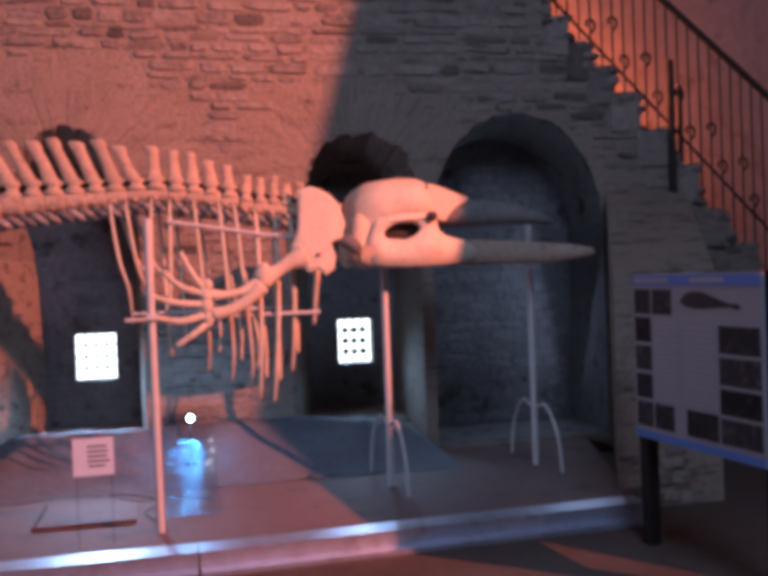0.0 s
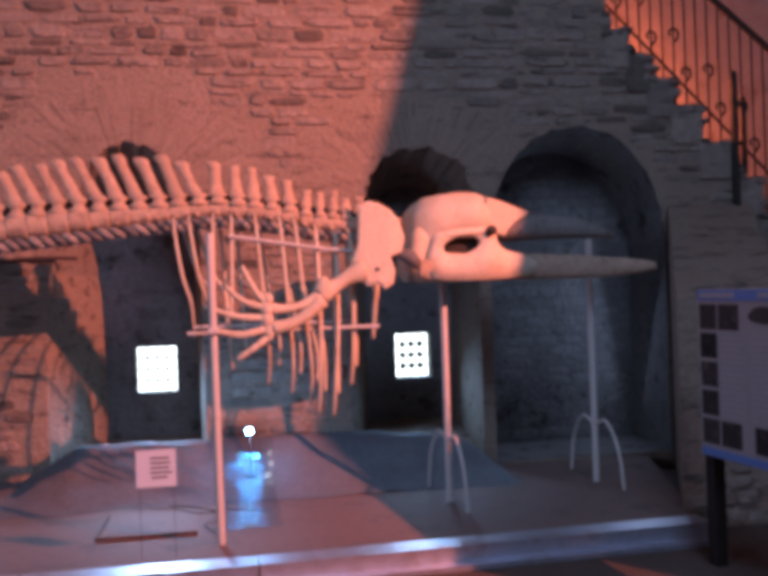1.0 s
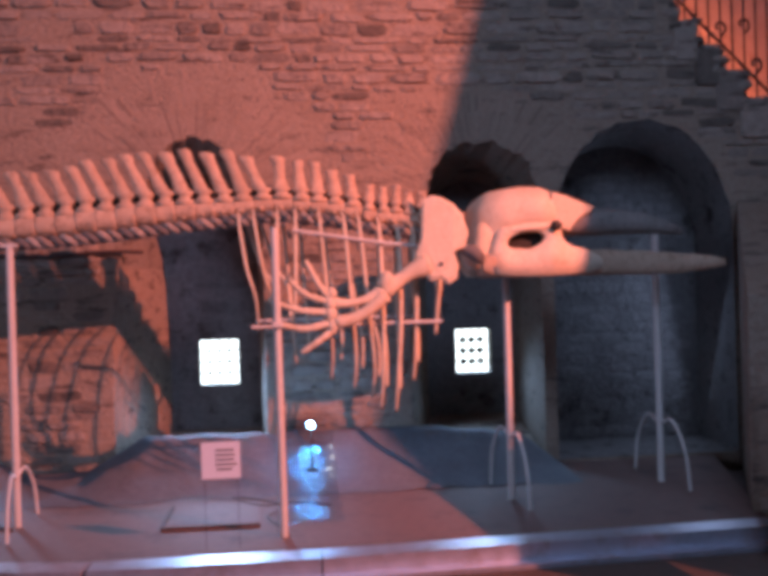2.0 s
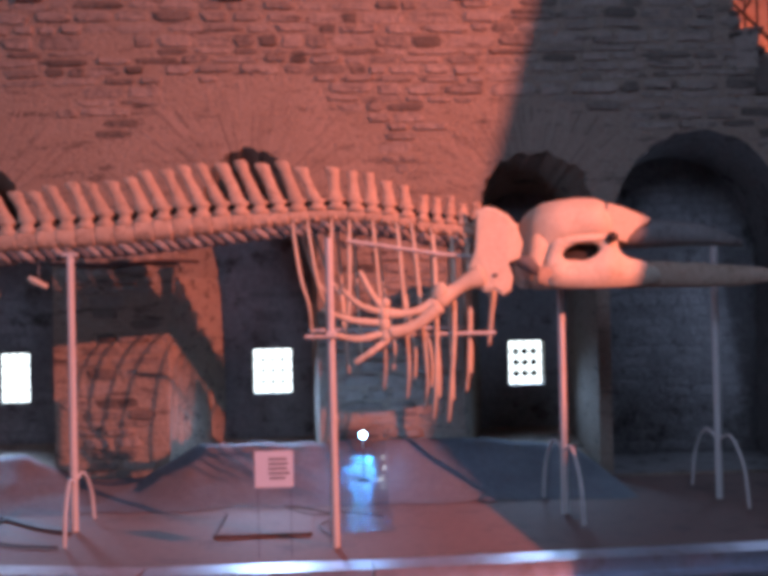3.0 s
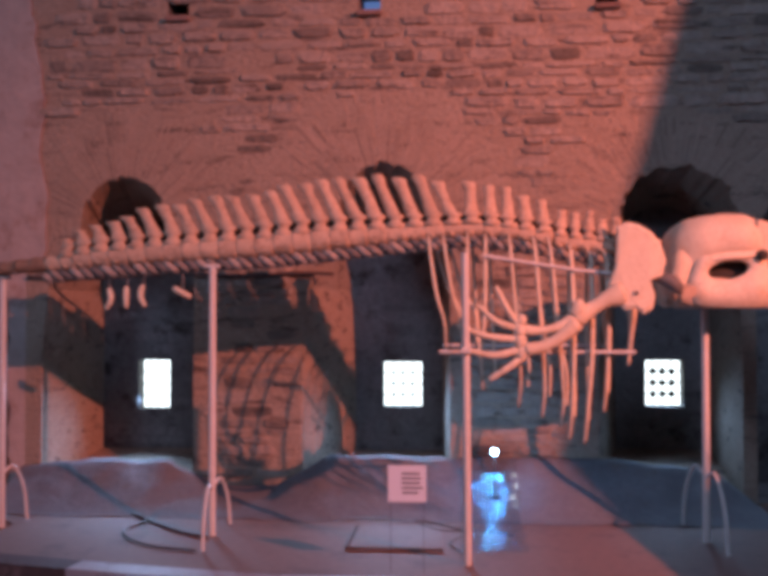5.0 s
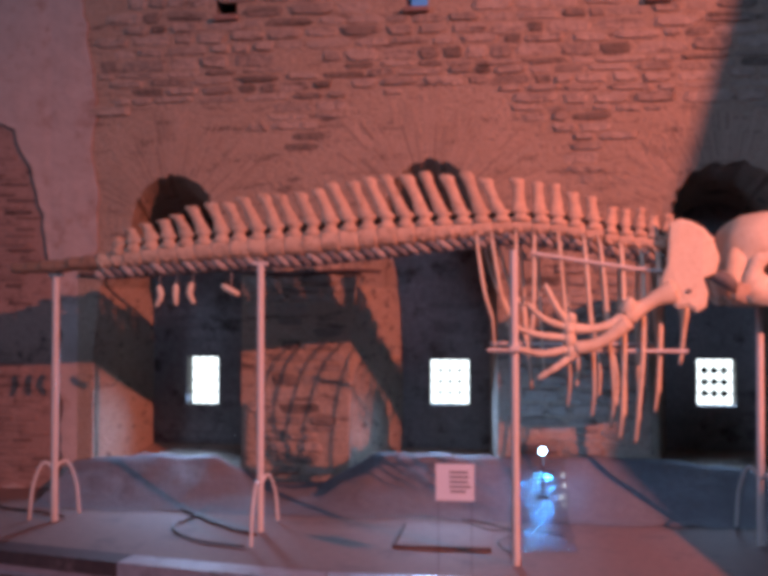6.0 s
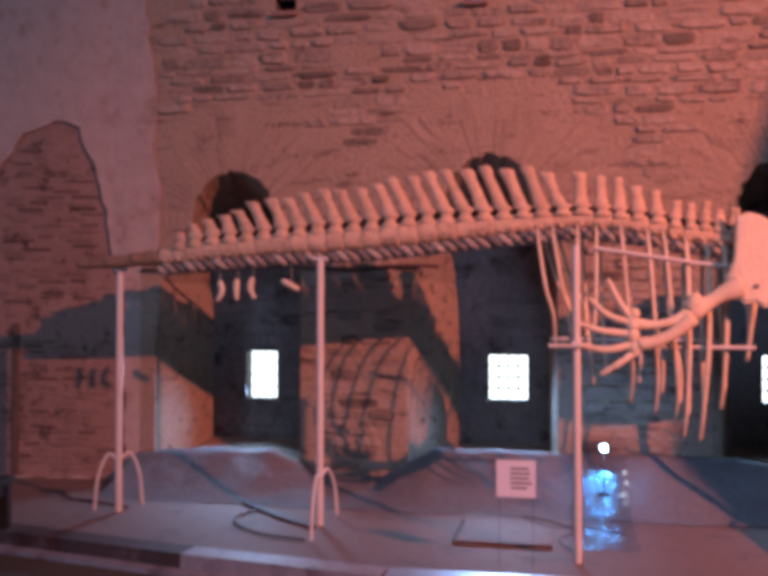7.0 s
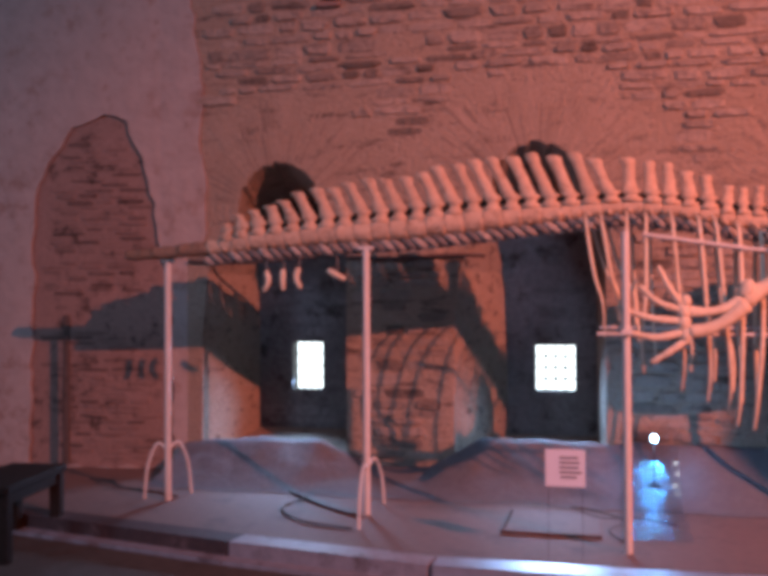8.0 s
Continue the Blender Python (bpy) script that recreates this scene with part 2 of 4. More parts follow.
# ---------------------------------------------------------------- main wall
WALL_Y = 5.5
NICHES = [  # face loop, back loop, window rectangle, fan centre
    (arch_loop(1.12, 2.02, 0.03, 2.06, 2.51, foot=0.14, jag=0.05), arch_loop(1.24, 2.0, 0.27, 1.9, 2.3), rect_loop(1.49, 1.80, 0.63, 1.01), (1.53, 2.02)),
    (arch_loop(-0.98, -0.12, 0.03, 2.12, 2.56, foot=0.27, jag=0.035, head=0.14), arch_loop(-1.14, -0.2, 0.24, 1.95, 2.34, foot=-0.2, head=0.1), rect_loop(-0.71, -0.38, 0.61, 0.99), (-0.58, 2.1)),
    (arch_loop(-3.01, -2.10, 0.03, 2.08, 2.48, foot=0.31, jag=0.03, head=0.2), arch_loop(-3.20, -2.3, 0.24, 1.9, 2.3, foot=-0.03, head=0.14), rect_loop(-2.86, -2.58, 0.58, 1.00), (-2.60, 2.06)),
]
ARCH = arch_loop(2.12, 3.58, 0.02, 1.75, 2.66, 36, jag=0.02)
ARCH_BACK = arch_loop(2.17, 3.64, 0.02, 1.70, 2.57, 36)
SOCKETS = [rect_loop(x - 0.085, x + 0.085, 3.72, 3.88) for x in (-2.23, -0.73, 1.06)]
# left end, right end and height of each worn tread
STEPS = [(3.14, 3.31, 3.42), (3.31, 3.48, 3.22), (3.48, 3.68, 3.02), (3.68, 3.92, 2.80), (3.92, 4.23, 2.51), (4.23, 4.44, 2.20), (4.44, 4.72, 1.82), (4.72, 4.97, 1.53), (4.97, 5.22, 1.25), (5.22, 5.5, 0.98)]
profile = []
for sx, se, sz in STEPS:
    profile += [(sx, sz), (se, sz)]
OUTER = [(-3.45, -0.3), (8.0, -0.3), (8.0, profile[-1][1])] + profile[::-1] + [(3.14, 8.0), (-3.45, 8.0)]

bm = bmesh.new()
sheet_with_holes(bm, OUTER, [n[0] for n in NICHES] + [ARCH] + SOCKETS, WALL_Y)
wall = solo("wall_north", bm, MORTAR, "rough rubble stone wall with arched window niches", "wall", "structure")
bm = bmesh.new()
for face, back, win, _ in NICHES:
    reveal(bm, face, back, WALL_Y, 6.4)
part("niche_reveals", bm, MORTAR, wall, "rough stone reveals of the niches")
bm = bmesh.new()
for face, back, win, _ in NICHES:
    sheet_with_holes(bm, back, [win], 6.4)
    reveal(bm, win, win, 6.4, 6.62)
reveal(bm, ARCH, ARCH_BACK, WALL_Y, 6.35)
sheet_with_holes(bm, ARCH_BACK, [], 6.35)
for s in SOCKETS:
    reveal(bm, s, s, WALL_Y, 5.85)
    sheet_with_holes(bm, s, [], 5.85)
ob = part("niche_lining", bm, NICHE, wall, "stone lining of the niches, its grey darkened for shade")
bm = bmesh.new()
sheet_with_holes(bm, OUTER, [n[2] for n in NICHES], 6.62)
part("outer_face", bm, MORTAR, wall)

# windows: bright panes behind an iron lattice with round bosses
for i, (face, back, win, _) in enumerate(NICHES):
    x0, z0, x1, z1 = win[0][0], win[0][1], win[2][0], win[2][1]
    w = thing("window_%d" % (i + 1), "small bright window behind an iron lattice in a niche", "window", kind="structure")
    part("pane", boxed(x0, x1, 6.56, 6.565, z0, z1), DAY, w, "overexposed daylight pane")
    for k in range(1, 4):
        gx, gz = x0 + (x1 - x0) * k / 4, z0 + (z1 - z0) * k / 4
        part("bar", tube(bmesh.new(), [(gx, 6.52, z0), (gx, 6.52, z1)], 0.006, 6), BLACK, w)
        part("bar", tube(bmesh.new(), [(x0, 6.51, gz), (x1, 6.51, gz)], 0.006, 6), BLACK, w)
        for j in range(1, 4):
            gzz = z0 + (z1 - z0) * j / 4
            b = bmesh.new()
            bmesh.ops.create_icosphere(b, subdivisions=1, radius=(0.036, 0.022, 0.010)[i], matrix=Matrix.Translation((gx, 6.5, gzz)))
            part("boss", b, BLACK, w, smooth=True)
for i, s in enumerate(SOCKETS):
    x0, z0, x1, z1 = s[0][0], s[0][1], s[2][0], s[2][1]
    v = thing("wall_vent", "small square opening high in the stone wall", "vent", group="vents in the wall")
    # outer two holes get a black pane that paints their shade
    part("pane", boxed(x0 + 0.02, x1 - 0.02, 5.74, 5.75, z0 + 0.03, z1), SKYBLUE if i == 1 else BLACK, v, "dim blue pane" if i == 1 else "black pane standing in for the shade in the hole")
    part("sill", boxed(x0 - 0.01, x1 + 0.01, 5.44, 5.6, z0 - 0.035, z0 + 0.004, 0.006), OLDBRICK, v, "dark brick sill")

# ---------------------------------------------------------------- floors
bm = boxed(-9, 9, -7, 9, -0.30, -0.12)
solo("floor", bm, COBBLE, "worn brown hall floor", "floor", "structure")
bm = bmesh.new()
edge = [(-5.4, 4.33), (-3.6, 3.96), (-2.2, 3.66), (-1.0, 3.46), (0.2, 3.46), (2.8, 3.6)]
top = [bm.verts.new((x, y, 0)) for x, y in edge] + [bm.verts.new((x, y, 0)) for x, y in ((3.7, 6.6), (-5.4, 6.6))]
f = bm.faces.new(top)
ext = bmesh.ops.extrude_face_region(bm, geom=[f])
for v in [g for g in ext["geom"] if isinstance(g, bmesh.types.BMVert)]:
    v.co.z = -0.11
solo("platform", bm, FLOOR, "smooth reddish display platform under the skeleton", "platform", "structure")
kerb = thing("platform_kerb", "glossy pale painted kerb along the display platform", "kerb", kind="structure")
for (xa, ya), (xb, yb) in zip(edge, edge[1:]):
    d = Vector((xb - xa, yb - ya, 0)).normalized()
    nrm = Vector((d.y, -d.x, 0))
    for name, section in (("kerb_ledge", ((0.003, 0.0), (0.17, -0.003), (0.17, -0.118), (0.003, -0.118))), ("kerb_lip", ((0.172, -0.086), (0.25, -0.092), (0.25, -0.118), (0.172, -0.118)))):
        b = bmesh.new()
        vs = [[b.verts.new((px + nrm.x * o, py + nrm.y * o, z)) for o, z in section] for px, py in ((xa, ya), (xb, yb))]
        b.faces.new(vs[0]), b.faces.new(vs[1][::-1])
        for k in range(4):
            b.faces.new((vs[0][k], vs[0][(k + 1) % 4], vs[1][(k + 1) % 4], vs[1][k]))
        part(name, b, DARKKERB if name == "kerb_ledge" and xb < -2.0 else PALEKERB if xb < -0.9 else KERB, kerb, "dark brown stretch of the kerb" if name == "kerb_ledge" and xb < -2.0 else "")

# ---------------------------------------------------------------- left plaster wall with its bricked-up arch
def ragged(loop, step, amount, seed):
    """The outline cut into short lengths, each point a little off the line."""
    r, out = random.Random(seed), []
    for (x0, z0), (x1, z1) in zip(loop, loop[1:] + loop[:1]):
        k = max(1, int(math.hypot(x1 - x0, z1 - z0) / step))
        for i in range(k):
            a = amount if i else amount * 0.4
            out.append((x0 + (x1 - x0) * i / k + r.uniform(-a, a), z0 + (z1 - z0) * i / k + r.uniform(-a, a)))
    return out


LOOP = ragged([(-1.38, 0.01), (-0.12, 0.01), (-0.14, 1.5), (-0.36, 2.45), (-0.52, 2.86), (-0.72, 2.93), (-1.0, 2.82), (-1.22, 2.52), (-1.34, 2.15)], 0.09, 0.022, 5)
left = solo("wall_west", sheet_with_holes(bmesh.new(), [(-5.0, -0.3), (0.0, -0.3), (0.0, 8.0), (-5.0, 8.0)],
            [LOOP], 0.0),
            PLASTER, "pinkish plastered wall with a ragged bricked-up arch", "wall", "structure")
left.matrix_world = pose(-3.45, 5.5, 0, 0, 0, 6)
bm = bmesh.new()
reveal(bm, LOOP, LOOP, 0.0, 0.045)
part("arch_reveal", bm, PLASTER, left)
part("infill_backing", boxed(-1.6, 0.1, 0.035, 0.25, -0.1, 3.1), OLDBRICK, left, "dark brown brick infill")
for jx in (-1.06, -0.16):
    part("jamb", boxed(jx - 0.03, jx + 0.03, 0.012, 0.034, 0.0, 1.26, 0.008), OLDWOOD, left, "dark timber jamb")

# closing walls, out of view
for name, a in (("wall_east", (8.0, 8.3, -7, 9, -0.3, 8.0)), ("wall_far_west", (-8.6, -8.3, -7, 6, -0.3, 8.0)), ("wall_south", (-8.6, 8.3, -7, -6.7, -0.3, 8.0)),
                ("wall_stair_back", (3.02, 8.3, 7.4, 7.6, -0.3, 8.0)), ("wall_stair_side", (2.9, 3.0, 6.63, 7.6, -0.3, 8.0))):
    solo(name, boxed(*a), PLASTER if "stair" in name else MORTAR, "plain stone wall of the hall", "wall", "structure")
solo("ceiling", boxed(-8.6, 8.3, -7, 7.6, 8.0, 8.2), MORTAR, "plain vault over the hall", "ceiling", "structure")

# raking slab added out of view, which cuts the red floodlight
bm = bmesh.new()
vs = [[bm.verts.new((x, y, z)) for x, z in ((3.69, -0.12), (5.92, 8.0), (8.0, 8.0), (8.0, -0.12))] for y in (0.88, 1.12)]
bm.faces.new(vs[0]), bm.faces.new(vs[1][::-1])
for i in range(4):
    bm.faces.new((vs[0][i], vs[0][(i + 1) % 4], vs[1][(i + 1) % 4], vs[1][i]))
rake = solo("wall_raking", bm, MORTAR, "raking slab added out of view to cut the red floodlight", "wall", "structure")

# ragged plaster lapping over the corner of the stone wall
bm = bmesh.new()
lap = ragged([(-3.45, 1.75), (-3.30, 1.85), (-3.26, 2.3), (-3.33, 2.7), (-3.30, 3.1), (-3.36, 3.5), (-3.43, 4.0), (-3.6, 4.2), (-3.6, 1.75)], 0.07, 0.02, 8)
front = [bm.verts.new((x if x > -3.44 else -3.69, WALL_Y - 0.024, z)) for x, z in lap]
behind = [bm.verts.new((x if x > -3.44 else -3.69, WALL_Y - 0.002, z)) for x, z in lap]
bm.faces.new(front)
for i in range(len(lap)):
    k = (i + 1) % len(lap)
    bm.faces.new((front[i], front[k], behind[k], behind[i]))
part("plaster_lap", bm, PLASTER, left, "ragged plaster edge")
left.children[-1].matrix_parent_inverse = left.matrix_world.inverted()

# sloping earth apron at the foot of the niches, and a low bank under the pier
def apron_height(y, crest=0.33):
    f = min(1.0, max(0.0, (y - 4.75) / 0.67))
    return crest * f ** 1.25


CRESTS = [(-3.44, 0.22), (-2.9, 0.28), (-2.3, 0.28), (-1.9, 0.10), (-1.45, 0.10), (-1.05, 0.32), (-0.2, 0.33), (0.0, 0.33), (0.6, 0.33), (1.1, 0.32), (1.8, 0.25), (2.08, 0.03)]
bm = bmesh.new()
rows = []
for i in range(120):
    px = -3.44 + 5.52 * i / 119
    crest = lerp_table(CRESTS, px)[0]
    toe = 4.76 + 0.07 * noise.noise((px * 2.3, 3, 1)) + 0.03 * noise.noise((px * 9, 5, 2))
    rows.append([bm.verts.new((px, py, 0.004 + apron_height(py, crest) + (0.018 * noise.noise((px * 5, py * 5, 1)) + 0.008 * noise.noise((px * 16, py * 16, 4))) * min(1.0, apron_height(py, crest) * 8)))
                 for py in [toe + (5.49 - toe) * k / 18 for k in range(19)]])
for p, q in zip(rows, rows[1:]):
    for k in range(18):
        bm.faces.new((p[k], p[k + 1], q[k + 1], q[k]))
solo("earth_bank", bm, APRON, "low sloping bank along the wall foot, coloured blue-grey for its blue light", "bank", "stuff", True)

# ---------------------------------------------------------------- staircase on the right
stairs = thing("staircase", "steep stone staircase against the wall", "staircase")
for sx, se, sz in STEPS:
    part("step", boxed(sx - 0.01, se + 0.02, WALL_Y - 0.03, 7.4, sz - 0.30, sz + 0.004, 0.012), STONE, stairs)
rq = random.Random(21)
for sx, se, sz in STEPS:
    for k in range(7):
        b = bmesh.new()
        bmesh.ops.create_icosphere(b, subdivisions=2, radius=1.0)
        w, h = rq.uniform(0.04, 0.10), rq.uniform(0.025, 0.05)
        cx, cz = (sx + (se - sx) * rq.uniform(0.0, 1.0), sz - rq.uniform(0.0, 0.03)) if k < 4 else (sx + rq.uniform(-0.02, 0.04), sz + 0.26 * rq.uniform(0.05, 0.8))
        seed = rq.uniform(0, 90)
        for v in b.verts:
            q = v.co * (1 + 0.35 * noise.noise(v.co * 1.7 + Vector((seed, 0, 0))))
            v.co = (cx + w * math.copysign(abs(q.x) ** 0.7, q.x), 5.56 + 0.11 * q.y, cz + h * math.copysign(abs(q.z) ** 0.7, q.z))
        part("rubble_stone", b, STONE, stairs, "rough broken edge stone")
rail = thing("stair_railing", "black iron railing with thin balusters on the staircase", "railing")


def hand_z(px):
    return 3.57 - 0.83 * (px - 4.27)


def low_z(px):
    return 3.42 - 1.0 * (px - 3.40)


for height, r in ((hand_z, 0.03), (low_z, 0.013)):
    part("rail", tube(bmesh.new(), [(3.1, 5.56, height(3.1)), (5.5, 5.56, height(5.5))], r, 8), BLACK, rail)
for i in range(24):
    bx = 3.16 + i * 0.098
    bz = [z for a, _, z in STEPS if a <= bx][-1]
    part("baluster", tube(bmesh.new(), [(bx, 5.56, bz), (bx, 5.56, hand_z(bx))], 0.009, 6), BLACK, rail)
    for cz in (low_z(bx) + 0.12, ) if i % 3 == 1 else (low_z(bx) + 0.34, ) if i % 3 == 0 else ():
        b = tube(bmesh.new(), bend([(bx + 0.01, 5.56, cz - 0.06), (bx + 0.04, 5.56, cz - 0.02), (bx + 0.035, 5.56, cz + 0.03), (bx, 5.56, cz + 0.05), (bx - 0.035, 5.56, cz + 0.03), (bx - 0.025, 5.56, cz - 0.01)], 4), 0.011, 5)
        part("scroll", b, BLACK, rail)
part("newel", boxed(4.16, 4.21, 5.40, 5.45, 1.66, 3.08, 0.006), BLACK, rail, "square black newel post")
part("newel", boxed(4.31, 4.35, 5.52, 5.56, 2.1, 2.9, 0.006), BLACK, rail, "square black newel post")

# low stone buttress beside the panel
bm = bmesh.new()
foot = [(2.78, 3.72), (3.5, 3.72), (4.3, 5.44), (3.59, 5.44)]
low = [bm.verts.new((x, y, -0.12)) for x, y in foot]
high = [bm.verts.new((x, y, h)) for (x, y), h in zip(foot, (1.30, 1.30, 2.0, 2.0))]
bm.faces.new(low), bm.faces.new(high)
for i in range(4):
    bm.faces.new((low[i], low[(i + 1) % 4], high[(i + 1) % 4], high[i]))
buttress = solo("buttress", bm, MORTAR, "low rough stone buttress beside the platform", "buttress", "structure")


# ---------------------------------------------------------------- whale skeleton
AXIS_Y = 4.35
SPINE = [  # x, height of the centre, bottom, tip of the process
    (-3.45, 1.71, 1.66, 1.75), (-3.05, 1.74, 1.67, 1.78), (-2.69, 1.78, 1.69, 1.86), (-2.42, 1.82, 1.71, 1.98), (-2.06, 1.85, 1.735, 2.08),
    (-1.79, 1.87, 1.75, 2.13), (-1.3, 1.90, 1.77, 2.18), (-0.88, 1.94, 1.81, 2.25), (-0.4, 1.965, 1.86, 2.30), (0.05, 1.985, 1.90, 2.26),
    (0.28, 1.96, 1.87, 2.19), (0.47, 1.93, 1.84, 2.13), (0.6, 1.90, 1.81, 2.06), (0.9, 1.86, 1.77, 2.01), (1.05, 1.83, 1.76, 1.95), (1.22, 1.80, 1.75, 1.88)]
whale = thing("whale_skeleton", "small pale whale skeleton mounted on steel stands", "skeleton", pose(0, AXIS_Y, 0))


def vertebra(x, length, z, bottom, tip, rng):
    """Waisted drum, leaning flared spine, and drooping side plates."""
    b = bmesh.new()
    r = max(0.03, 0.60 * (z - bottom))
    z = bottom + r
    h = length * 0.52
    rings = []
    for dx, k in ((-h, 0.985), (-h * 0.75, 1.0), (-h * 0.3, 0.985), (h * 0.3, 0.985), (h * 0.75, 1.0), (h, 0.985)):
        rings.append([b.verts.new((x + dx, 1.05 * r * k * math.cos(a * math.pi / 6), z + r * k * math.sin(a * math.pi / 6))) for a in range(12)])
    for p, q in zip(rings, rings[1:]):
        for k in range(12):
            b.faces.new((p[k], p[(k + 1) % 12], q[(k + 1) % 12], q[k]))
    b.faces.new(rings[0][::-1]), b.faces.new(rings[-1])
    tall = tip - z
    lean = -0.42 * (tall - r) * (1 if x < 0.0 else 0.25 if x < 0.5 else -0.1) * rng.uniform(0.85, 1.15)
    if tall > r * 2.3:
        # neural arch and process, a flattened blade, wider at its tip
        w0, w1 = length * (0.29 if x < 0.1 else 0.32), length * (0.33 if x < 0.1 else 0.30)
        k = tall - 2.15 * r
        pts = [(0.0, 0.5 * r, length * 0.5, 0.06), (0.0, 0.98 * r, length * 0.49, 0.058), (0.0, 1.06 * r, length * 0.34, 0.056), (0.0, 1.28 * r, length * 0.27, 0.054), (0.0, 1.50 * r, length * 0.34, 0.052), (0.0, 1.60 * r, length * 0.50, 0.05), (0.04 * lean, 1.76 * r, length * 0.49, 0.042),
               (0.18 * lean, 2.0 * r, length * 0.37, 0.03), (0.42 * lean, 2.15 * r + 0.3 * k, w0 * 1.05, 0.018),
               (0.75 * lean, 2.15 * r + 0.7 * k, w1 * 0.92, 0.019), (lean * 0.93, 2.15 * r + 0.92 * k, w1 * 1.2, 0.021), (lean, tall, w1 * 0.8, 0.013)]
        prev = None
        for i, (dx, dz, w, t) in enumerate(pts):
            ring = [b.verts.new((x + dx + w * c, t * s, z + dz)) for c, s in ((-1, -0.55), (-0.86, -1), (0.86, -1), (1, -0.55), (1, 0.55), (0.86, 1), (-0.86, 1), (-1, 0.55))]
            if prev:
                for k in range(8):
                    b.faces.new((prev[k], prev[(k + 1) % 8], ring[(k + 1) % 8], ring[k]))
            else:
                b.faces.new(ring[::-1])
            prev = ring
        b.faces.new(prev)
    if -2.7 < x < 0.9:
        for s in (-0.3, 1):
            tube(b, [(x, s * 0.6 * r, z - 0.1 * r), (x - 0.01, s * (r + 0.06), z - 0.4 * r), (x - 0.02, s * (r + 0.13), z - 0.55 * r)], [0.03, 0.026, 0.018], 8, 0.6)
    bmesh.ops.recalc_face_normals(b, faces=b.faces)
    for v in b.verts:
        v.co += v.normal * (0.010 * noise.noise(v.co * 17) + 0.006 * noise.noise(v.co * 45))
    return b


rng = random.Random(4)
x = -3.30
while x < 1.16:
    length = 0.10 if x < -2.5 else 0.119 if x < 0.1 else 0.106 if x < 0.55 else 0.083
    z, bottom, tip = lerp_table(SPINE, x)
    if x > -2.5:
        tip += rng.uniform(-0.02, 0.02)
    part("vertebra", vertebra(x, length, z, bottom, tip, rng), TAILBONE if x < -2.72 else OLDBONE, whale, "dull brown tail vertebra" if x < -2.72 else "", smooth=True)
    x += length + 0.0015

# grey, pale and dark strands under the drums, set back: the shaded underside painted in tones
for strand, mat in ((0.0, GREYBONE), (2.1, PALESTRAND), (4.2, DARKBONE)):
    line = []
    for i in range(320):
        px = -2.75 + 3.75 * i / 319
        pz, pb, _ = lerp_table(SPINE, px)
        turn = px * 30 + strand + 0.5 * noise.noise((px * 3, strand, 2))
        line.append((px, 0.0 - 0.034 * math.sin(turn), pb - 0.024 + 0.026 * math.cos(turn)))
    part("lashing", tube(bmesh.new(), line, [0.022 + 0.005 * noise.noise((i * 0.13, strand, 5)) for i in range(320)], 8), mat, whale, "twisted strand toned for the spine's shaded underside", True)

# black bar added inside the vertebral canal, painting the shade seen in its holes
bar = [(px, 0.012, pb + 0.60 * (pz - pb) * 2.30) for px, pz, pb, _ in SPINE if -2.5 < px < 1.1]
part("canal_bar", tube(bmesh.new(), bar, 0.03, 8), BLACK, whale, "black bar added in the vertebral canal to darken its holes")

# hanging chevron bones under the tail
for cx, cz, lean in ((-2.32, 1.51, 0.02), (-2.2, 1.52, 0.0), (-2.09, 1.53, -0.015), (-1.83, 1.55, 0.0)):
    pts = [(cx, -0.02, cz + 0.07), (cx + lean, -0.03, cz), (cx - lean, -0.02, cz - 0.07)] if cx < -1.9 else [(cx - 0.06, -0.02, cz + 0.03), (cx, -0.03, cz), (cx + 0.06, -0.02, cz - 0.03)]
    ch = part("chevron_bone", tube(bmesh.new(), bend(pts, 4), [0.014, 0.02, 0.022, 0.022, 0.02, 0.02, 0.018, 0.018, 0.012], 8, 0.7), BONE, whale, smooth=True)
    part("wire", tube(bmesh.new(), [(cx, 0, cz), (cx, 0, 1.80)], 0.0015, 4), STEEL, ch, "thin hanging wire")

# ribs: top at the spine, tip below; near ones bulge to the front, far ones to the back
RIBS = [  # x top, z top, x tip, z tip, thickness
    (-0.23, 1.90, -0.12, 1.16, 0.011), (-0.14, 1.91, -0.02, 1.14, 0.013), (0.01, 1.92, 0.0, 1.02, 0.012), (0.12, 1.91, 0.10, 0.95, 0.012),
    (0.26, 1.91, 0.33, 0.85, 0.012), (0.41, 1.89, 0.47, 0.79, 0.013), (0.50, 1.88, 0.58, 0.73, 0.013), (0.63, 1.84, 0.63, 0.66, 0.015),
    (0.75, 1.80, 0.72, 0.64, 0.016), (0.84, 1.80, 0.84, 0.82, 0.017), (0.99, 1.78, 0.985, 1.10, 0.019)]
